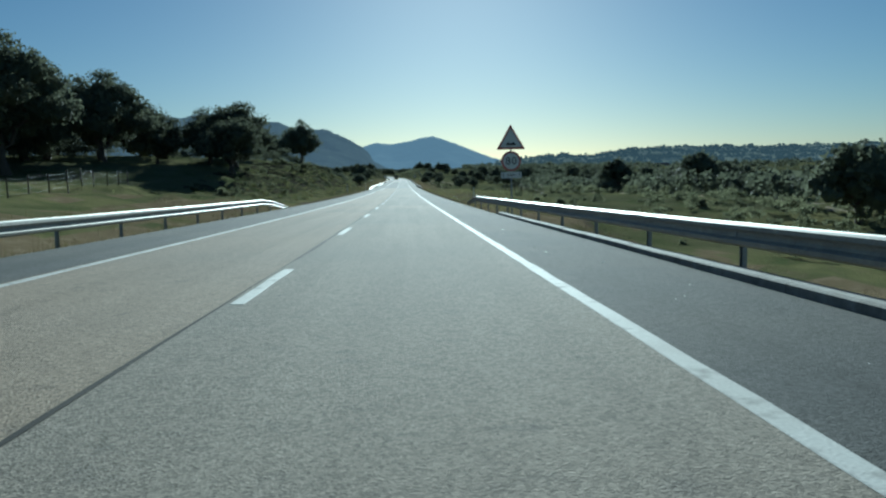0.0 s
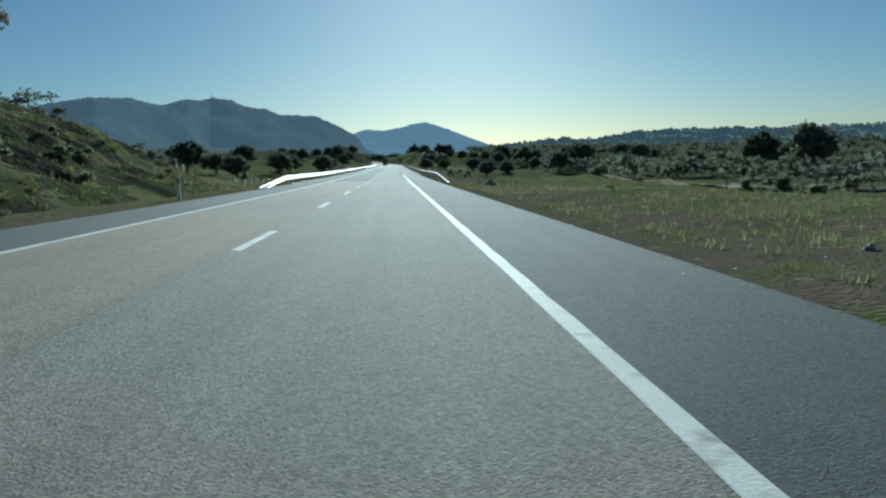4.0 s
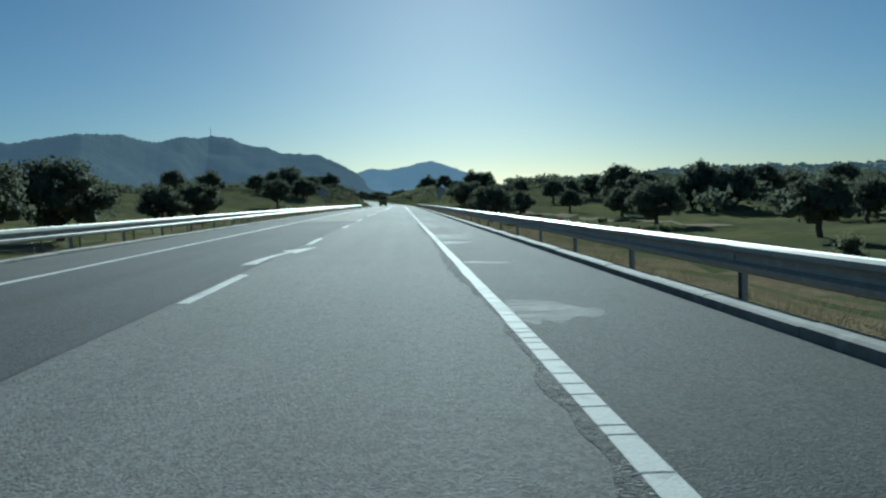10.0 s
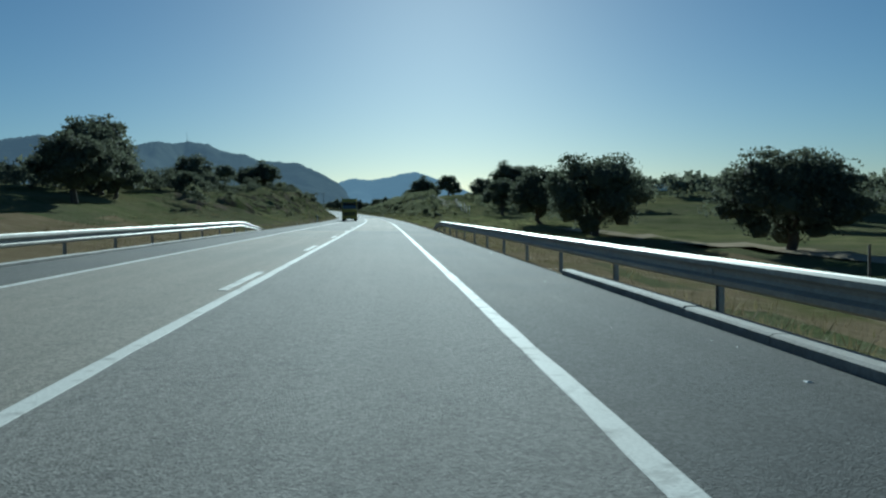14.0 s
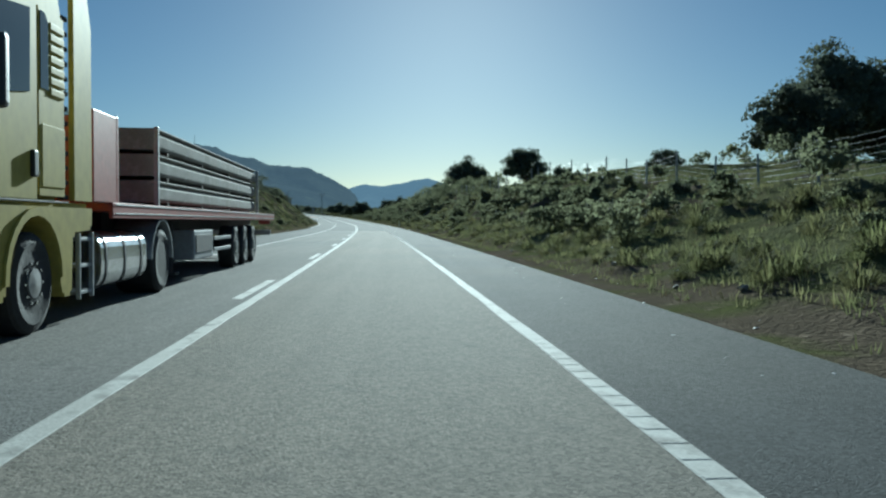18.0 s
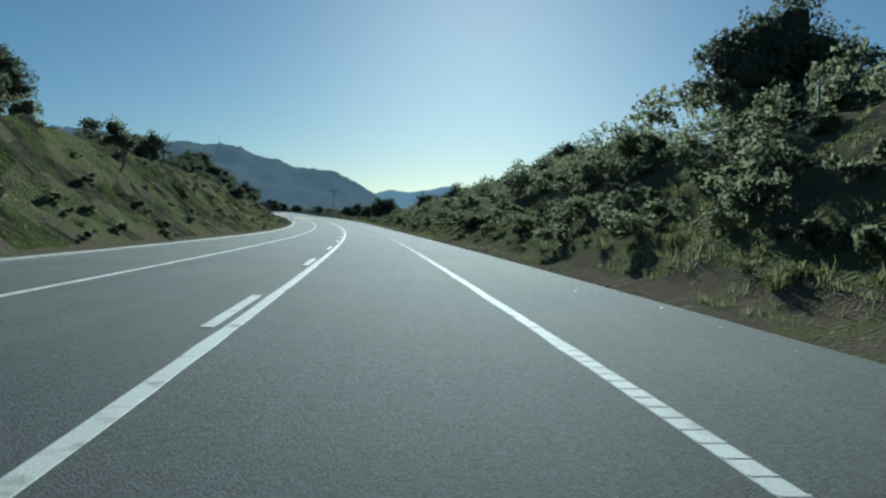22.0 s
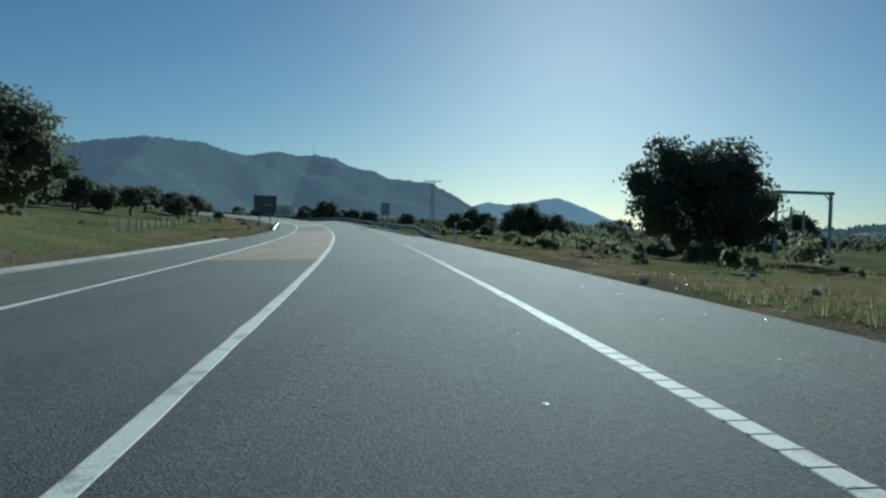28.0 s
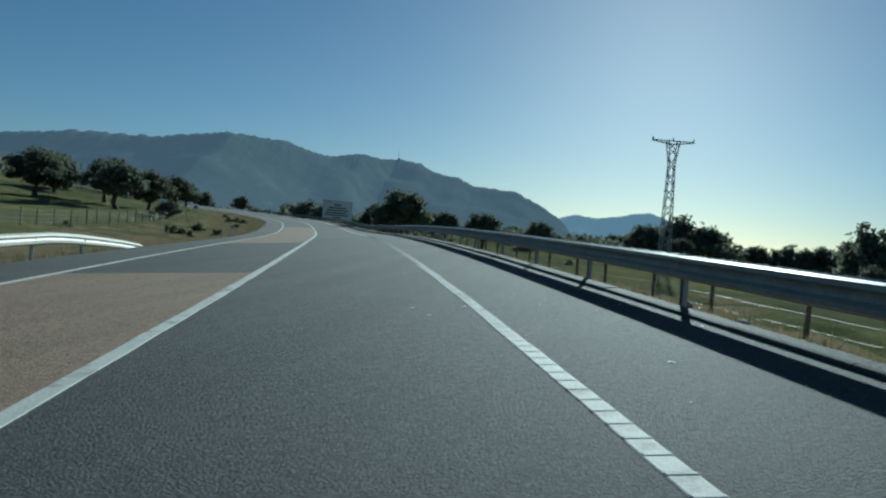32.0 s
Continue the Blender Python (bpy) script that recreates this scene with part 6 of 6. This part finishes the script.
ROCKS = [rock(k) for k in range(5)]
rr = random.Random(61)
for lo, hi, side, a, b, n in ((60, 190, 1, 0.2, 3.5, 40), (520, 890, 1, 0.1, 2.2, 70), (880, 940, 1, 0.2, 4, 40), (520, 700, -1, 0.2, 1.4, 25), (960, 1060, 1, 0.6, 4, 30), (375, 440, 1, 0.6, 3, 20)):
    for _ in range(n):
        s = rr.uniform(lo, hi)
        u = side * ((edge_r(s) if side > 0 else -edge_l(s)) + rr.uniform(a, b))
        x, y, _ = at(s, u)
        ob = new("stone", rr.choice(ROCKS))
        k = rr.uniform(0.03, 0.12)
        ob.matrix_basis = pose(float(x), float(y), ground_at(s, u) + 0.25 * k, rr.uniform(-20, 20), rr.uniform(-20, 20), rr.uniform(0, 360)) @ Matrix.Diagonal((k, k, k, 1))
        tagged(ob, "pale loose stone on the verge", "stone", "verge stones")


def litter():
    """Grit and scraps too small to count, along the edge of the tarmac, white to stand for sun glints."""
    rng = np.random.default_rng(71)
    v, f = [], []
    for lo, hi, a, b, n in ((60, 190, 4.2, 7.5, 260), (375, 520, 3.9, 6.5, 260), (540, 940, 4.0, 8.5, 1500), (850, 1060, 2.2, 8.5, 1500), (0, 60, 3.9, 5, 30)):
        s, u = rng.uniform(lo, hi, n), a + (b - a) * np.sqrt(rng.random(n))
        er = np.interp(s, *EDGE_R)
        c = np.where((u < er)[:, None], at(s, u, 0.003), ground_place(s, u) + [0, 0, 0.01])
        k = 0.01 + 0.035 * rng.random(n) ** 3
        for p, r in zip(c, k):
            t = rng.uniform(0, math.tau)
            o = len(v)
            dx, dy = r * math.cos(t), r * math.sin(t)
            v += [p + [dx, dy, 0], p + [-dy * 0.7, dx * 0.7, 0], p + [-dx, -dy, 0], p + [dy * 0.7, -dx * 0.7, 0], p + [0, 0, r * 0.2]]
            f += [(o, o + 1, o + 4), (o + 1, o + 2, o + 4), (o + 2, o + 3, o + 4), (o + 3, o, o + 4)]
    # white colour on the flakes replaces the sun's glint on them
    return tagged(mesh_object("grit", v, f, "white_plastic"), "grit along the road's edge, painted white for its sun glints", "gravel", kind="stuff")


litter()


# ---- flatbed lorry in the oncoming lane ----
def wheel(parent, x, y, r, w, twin, side):
    """Tyre with tread shoulders, dished rim, hub and wheel nuts; x is the outer face."""
    root_bm = bmesh.new()
    inn = -side
    a, b = x, x + inn * w
    turned(root_bm, [(r * 0.58, a), (r * 0.80, a + side * 0.015), (r * 0.95, a + inn * 0.01), (r, a + inn * 0.045), (r, b - inn * 0.045), (r * 0.95, b), (r * 0.58, b)], 32, "X", (0, y, r))
    tyre = part("wheel", root_bm, "tyre", parent, "black lorry tyre", smooth=False)
    bm = bmesh.new()
    dish = 0.13 if twin else 0.02
    turned(bm, [(r * 0.58, a + inn * 0.005), (r * 0.55, a + inn * 0.02), (r * 0.50, a + inn * dish), (r * 0.30, a + inn * (dish + 0.02)), (r * 0.29, a + inn * (dish - 0.09 if twin else -0.02)), (0.02, a + inn * (dish - 0.10 if twin else -0.03))], 28, "X", (0, y, r))
    part("rim", bm, "rim", tyre, "grey steel rim", smooth=False)
    bm = bmesh.new()
    for k in range(10):
        t = math.tau * k / 10
        rod(bm, (a + inn * (dish + 0.01), y + r * 0.40 * math.cos(t), r + r * 0.40 * math.sin(t)), (a + inn * (dish - 0.035), y + r * 0.40 * math.cos(t), r + r * 0.40 * math.sin(t)), 0.018, 0.016, 6)
    part("nuts", bm, "chrome", tyre)
    return tyre


def lorry(s, u):
    """Its nose is at y = 0 and points back along the road (towards -y); x to the road's right."""
    x, y, z = at(s, u)
    slope = math.degrees(math.atan(np.interp(s, LS, LB)))
    ob = empty("lorry", pose(float(x), float(y), float(z), 0, -slope, math.degrees(heading(s)) + 0.6), "yellow flatbed lorry standing in the oncoming lane", "lorry")
    W = 1.24
    # cab shell: side outline, waisted above the wheel arch
    arch = [(1.42 + 0.62 * math.cos(a), 0.52 + 0.64 * math.sin(a)) for a in np.linspace(math.pi, 0, 13)]
    lower = [(0.06, 0.38), (0.78, 0.38)] + [p for p in arch if p[1] > 0.40] + [(2.12, 0.30), (2.36, 0.30), (2.42, 0.98), (3.0, 1.0), (3.02, 1.30), (0.02, 1.30), (0.0, 0.9)]
    bm = bmesh.new()
    extruded(bm, lower, -W, W)
    bmesh.ops.bevel(bm, geom=[e for e in bm.edges if e.calc_length() > 2], offset=0.05, segments=2, affect="EDGES")
    part("lower_cab", bm, "truck_yellow", ob)
    upper = [(0.02, 1.30), (2.26, 1.30), (2.26, 3.05), (2.05, 3.62), (1.0, 3.70), (0.52, 3.45), (0.16, 2.55), (0.06, 1.9)]
    bm = bmesh.new()
    extruded(bm, upper, -W + 0.03, W - 0.03)
    bmesh.ops.bevel(bm, geom=[e for e in bm.edges if e.calc_length() > 2], offset=0.07, segments=3, affect="EDGES")
    cab = part("cab", bm, "truck_yellow", ob)
    bm = bmesh.new()
    extruded(bm, [(0.09, 1.98), (0.17, 2.56), (0.42, 3.12), (0.405, 3.13), (0.14, 2.57), (0.06, 1.98)], -W + 0.12, W - 0.12)
    part("windscreen", bm, "dark_glass", cab, "dark windscreen")
    bm = bmesh.new()
    for k in range(4):
        box(bm, (2.0, 0.05, 0.10), (0, 0.0, 0.95 + 0.16 * k), 0.012)
    part("grille", bm, "chassis", cab)
    bm = bmesh.new()
    extruded(bm, [(0.10, 3.06), (-0.28, 2.98), (-0.30, 3.02), (0.10, 3.12)], -W + 0.1, W - 0.1)
    part("sun_visor", bm, "chassis", cab)
    for sx in (-1, 1):
        # door with its window, lines and handle
        bm = bmesh.new()
        extruded(bm, [(0.30, 1.32), (1.50, 1.32), (1.52, 2.00), (1.52, 3.26), (0.62, 3.20), (0.34, 2.40)], sx * (W - 0.03), sx * (W - 0.008))
        door = part("door", bm, "truck_yellow", cab)
        bm = bmesh.new()
        extruded(bm, [(0.42, 2.20), (1.34, 2.34), (1.36, 3.14), (0.72, 3.06), (0.45, 2.46)], sx * (W - 0.008), sx * (W + 0.002))
        part("window", bm, "dark_glass", door)
        bm = bmesh.new()
        box(bm, (0.05, 0.10, 0.26), (sx * (W + 0.01), 1.40, 1.66), 0.015)
        part("handle", bm, "black_plastic", door)
        bm = bmesh.new()
        extruded(bm, [(1.58, 1.36), (2.22, 1.36), (2.22, 3.22), (1.58, 3.22)], sx * (W - 0.03), sx * (W - 0.012))
        side = part("side_panel", bm, "truck_yellow", cab)
        bm = bmesh.new()
        box(bm, (0.012, 0.58, 0.62), (sx * (W - 0.010), 1.93, 1.76), 0.004)
        part("hatch", bm, "truck_yellow", side)
        bm = bmesh.new()
        extruded(bm, [(1.61, 2.42), (1.80, 2.42), (1.80, 3.10), (1.72, 3.18), (1.61, 3.18)], sx * (W - 0.012), sx * (W - 0.004))
        part("quarter_window", bm, "dark_glass", side)
        for k in range(7):
            bm = bmesh.new()
            box(bm, (0.022, 0.36, 0.075), (sx * (W - 0.008), 2.03, 2.42 + 0.11 * k), 0.01)
            part("side_rib", bm, "truck_yellow", side)
        bm = bmesh.new()
        box(bm, (0.02, 2.2, 0.02), (sx * (W + 0.004), 1.16, 1.30), 0.005)
        part("trim_strip", bm, "chassis", cab)
        # fairing behind the cab with a louvred gap
        bm = bmesh.new()
        extruded(bm, [(2.48, 1.33), (3.02, 1.33), (3.02, 3.3), (2.8, 3.9), (2.48, 3.95)], sx * (W - 0.06), sx * (W + 0.0))
        part("fairing", bm, "truck_yellow", cab)
        bm = bmesh.new()
        for k in range(14):
            box(bm, (0.08, 0.14, 0.05), (sx * (W - 0.09), 2.37, 1.2 + 0.16 * k), 0.01)
        part("louvre", bm, "chassis", cab)
        # mirror on its arm
        bm = bmesh.new()
        box(bm, (0.24, 0.14, 0.62), (sx * (W + 0.16), 0.22, 2.34), 0.05)
        mirror = part("mirror", bm, "black_plastic", cab)
        bm = bmesh.new()
        rod(bm, (sx * (W - 0.04), 0.30, 2.62), (sx * (W + 0.14), 0.25, 2.56), 0.02, 0.02, 6)
        rod(bm, (sx * (W - 0.04), 0.30, 2.08), (sx * (W + 0.14), 0.25, 2.14), 0.02, 0.02, 6)
        part("mirror_arm", bm, "black_plastic", mirror)
        # wheel arch trim, steps, headlamp
        bm = bmesh.new()
        ring = [(1.42 + 0.70 * math.cos(a), 0.52 + 0.72 * math.sin(a)) for a in np.linspace(math.pi, 0, 13)]
        inner = [(1.42 + 0.62 * math.cos(a), 0.52 + 0.64 * math.sin(a)) for a in np.linspace(0, math.pi, 13)]
        extruded(bm, ring + inner, sx * (W - 0.02), sx * (W + 0.03))
        part("arch_trim", bm, "truck_yellow", cab)
        bm = bmesh.new()
        extruded(bm, [(2.44, 0.32), (3.04, 0.32), (3.04, 0.96), (2.44, 0.96)], sx * (W - 0.6), sx * (W - 0.34))
        part("step_box", bm, "chassis", ob)
        bm = bmesh.new()
        box(bm, (0.06, 0.34, 0.16), (sx * (W - 0.08), 0.02 + 0.2, 0.66), 0.03)
        part("headlamp", bm, "lamp_lens", ob, "clear headlamp")
        bm = bmesh.new()
        for k in range(3):
            box(bm, (0.30, 0.40, 0.04), (sx * (W - 0.16), 2.83, 0.30 + 0.30 * k), 0.008)
        for yy in (2.62, 3.04):
            box(bm, (0.05, 0.04, 0.74), (sx * (W - 0.02), yy, 0.60), 0.008)
        part("ladder", bm, "sign_grey", ob)
        # fuel tank with straps and cap
        bm = bmesh.new()
        tank = [(0.36 * math.copysign(abs(math.cos(t)) ** 0.6, math.cos(t)), 0.36 * math.copysign(abs(math.sin(t)) ** 0.6, math.sin(t))) for t in np.linspace(0, math.tau, 24, endpoint=False)]
        extruded(bm, [(sx * (W - 0.38) + a, 0.62 + b) for a, b in tank], 3.40, 5.35, "Y")
        tank_ob = part("fuel_tank", bm, "chrome", ob, "brushed metal fuel tank")
        for yy in (3.55, 4.30, 5.05):
            bm = bmesh.new()
            extruded(bm, [(sx * (W - 0.38) + a * 1.03, 0.62 + b * 1.03) for a, b in tank], yy, yy + 0.06, "Y")
            part("strap", bm, "chassis", tank_ob)
        bm = bmesh.new()
        rod(bm, (sx * (W - 0.45), 3.8, 0.96), (sx * (W - 0.45), 3.8, 1.04), 0.06, 0.06, 12)
        part("cap", bm, "black_plastic", tank_ob)
        # mudguard over the drive wheel
        bm = bmesh.new()
        outer = [(6.2 + 0.64 * math.cos(a), 0.50 + 0.64 * math.sin(a)) for a in np.linspace(math.pi * 0.98, 0.02, 15)]
        inner = [(6.2 + 0.61 * math.cos(a), 0.50 + 0.61 * math.sin(a)) for a in np.linspace(0.02, math.pi * 0.98, 15)]
        extruded(bm, outer + inner, sx * (W - 0.62), sx * (W - 0.0))
        part("mudguard", bm, "sign_grey", ob)
        wheel(ob, sx * (W - 0.02), 1.42, 0.50, 0.32, False, sx)
        wheel(ob, sx * (W - 0.02), 6.20, 0.50, 0.60, True, sx)
        for yy in (13.1, 14.5, 15.9):
            wheel(ob, sx * (W - 0.02), yy, 0.50, 0.36, False, sx)
        # trailer side gear
        bm = bmesh.new()
        box(bm, (0.45, 1.75, 0.56), (sx * (W - 0.26), 9.45, 0.66), 0.03)
        locker = part("tool_box", bm, "sign_grey", ob)
        bm = bmesh.new()
        box(bm, (0.02, 1.5, 0.34), (sx * (W - 0.03), 9.45, 0.68), 0.008)
        part("lid", bm, "chassis", locker)
        bm = bmesh.new()
        for zz in (0.52, 0.75):
            box(bm, (0.04, 1.9, 0.07), (sx * (W - 0.04), 11.4, zz), 0.01)
        part("side_guard", bm, "sign_grey", ob)
        bm = bmesh.new()
        rod(bm, (sx * 0.85, 8.2, 1.1), (sx * 0.85, 8.2, 0.18), 0.07, 0.06, 8)
        box(bm, (0.26, 0.26, 0.04), (sx * 0.85, 8.2, 0.16), 0.005)
        part("landing_leg", bm, "chassis", ob)
    bm = bmesh.new()
    box(bm, (2.36, 0.30, 0.42), (0, 0.08, 0.52), 0.05)
    part("bumper", bm, "truck_yellow", ob)
    bm = bmesh.new()
    box(bm, (0.52, 0.01, 0.11), (0, -0.08, 0.5), 0.004)
    part("number_plate", bm, "sign_white", ob)
    bm = bmesh.new()
    for sx in (-0.42, 0.42):
        box(bm, (0.10, 6.9, 0.26), (sx, 3.85, 0.82), 0.01)
    for yy in (0.8, 2.6, 4.6, 7.0):
        box(bm, (0.8, 0.12, 0.2), (0, yy, 0.82), 0.01)
    part("tractor_frame", bm, "chassis", ob)
    for yy in (1.42, 6.20, 13.1, 14.5, 15.9):
        bm = bmesh.new()
        rod(bm, (-1.0, yy, 0.5), (1.0, yy, 0.5), 0.09, 0.09, 10)
        part("axle", bm, "chassis", ob)
    # trailer bed, headboard, stakes
    bm = bmesh.new()
    box(bm, (2.46, 16.6, 0.10), (0, 12.0, 1.28), 0.012)
    deck = part("trailer_deck", bm, "truck_red", ob, "dark red flatbed deck")
    for sx in (-1, 1):
        bm = bmesh.new()
        box(bm, (0.05, 16.6, 0.20), (sx * 1.24, 12.0, 1.24), 0.01)
        rave = part("side_rave", bm, "truck_red", deck)
        for zz in (1.20, 1.31):
            bm = bmesh.new()
            box(bm, (0.012, 16.4, 0.018), (sx * 1.268, 12.0, zz), 0.003)
            part("edge_strip", bm, "steel_post", rave)
        bm = bmesh.new()
        box(bm, (0.14, 14.4, 0.34), (sx * 0.5, 12.6, 1.06), 0.012)
        part("trailer_beam", bm, "chassis", deck)
    bm = bmesh.new()
    box(bm, (2.46, 0.10, 1.14), (0, 4.02, 1.88), 0.02)
    board = part("headboard", bm, "truck_red", ob, "rust red steel headboard")
    for sx in (-1.2, 1.2):
        bm = bmesh.new()
        box(bm, (0.06, 0.86, 1.10), (sx, 3.54, 1.88), 0.015)
        part("headboard_wing", bm, "truck_red", board)
    for sx in (-0.8, 0, 0.8):
        bm = bmesh.new()
        box(bm, (0.09, 0.07, 1.14), (sx, 3.93, 1.88), 0.01)
        part("headboard_rib", bm, "truck_red", board)
    for yy in (6.0, 16.75):
        for sx in (-1, 1):
            bm = bmesh.new()
            box(bm, (0.07, 0.09, 1.25), (sx * 1.2, yy, 1.92), 0.01)
            part("stake", bm, "steel_post", deck)
    bm = bmesh.new()
    box(bm, (2.3, 0.12, 0.16), (0, 20.2, 0.75), 0.01)
    part("rear_bumper", bm, "sign_grey", ob)
    for sx in (-0.95, 0.95):
        bm = bmesh.new()
        box(bm, (0.36, 0.06, 0.14), (sx, 20.28, 1.08), 0.01)
        part("tail_lamp", bm, "sign_red", ob)
    return ob


truck = lorry(579.2, -2.55)


def beam_load():
    """Concrete trough beams stacked three high, two side by side, on timber bearers; each beam a thing of its own."""
    m = truck.matrix_basis
    shape = [(-0.54, 0.0), (0.54, 0.0), (0.57, 0.05), (0.57, 0.22), (0.50, 0.27), (0.57, 0.30), (0.57, 0.335), (-0.57, 0.335), (-0.57, 0.30), (-0.50, 0.27), (-0.57, 0.22), (-0.57, 0.05)]
    for k in range(3):
        for sx in (-0.585, 0.585):
            bm = bmesh.new()
            extruded(bm, shape, 0, 10.5, "Y")
            bmesh.ops.bevel(bm, geom=[e for e in bm.edges if e.calc_length() > 5], offset=0.012, segments=1, affect="EDGES")
            me = bpy.data.meshes.new("concrete_beam")
            bm.to_mesh(me)
            bm.free()
            me.materials.append(M["concrete"])
            ob = new("concrete_beam", me)
            ob.matrix_basis = m @ pose(sx, 6.12 + 0.05 * k, 1.33 + 0.07 + k * 0.41)
            tagged(ob, "long grey precast concrete beam on a lorry", "beam", "beam stack")
        for yy in (6.9, 9.6, 12.6, 15.8):
            bm = bmesh.new()
            box(bm, (2.3, 0.10, 0.068), (0, 0, 0), 0.006)
            me = bpy.data.meshes.new("timber_bearer")
            bm.to_mesh(me)
            bm.free()
            me.materials.append(M["fence_wood"])
            ob = new("timber_bearer", me)
            ob.matrix_basis = m @ pose(0, yy, 1.33 + 0.035 + k * 0.41)
            tagged(ob, "flat wooden bearer between stacked concrete beams", "timber", "bearers")


beam_load()
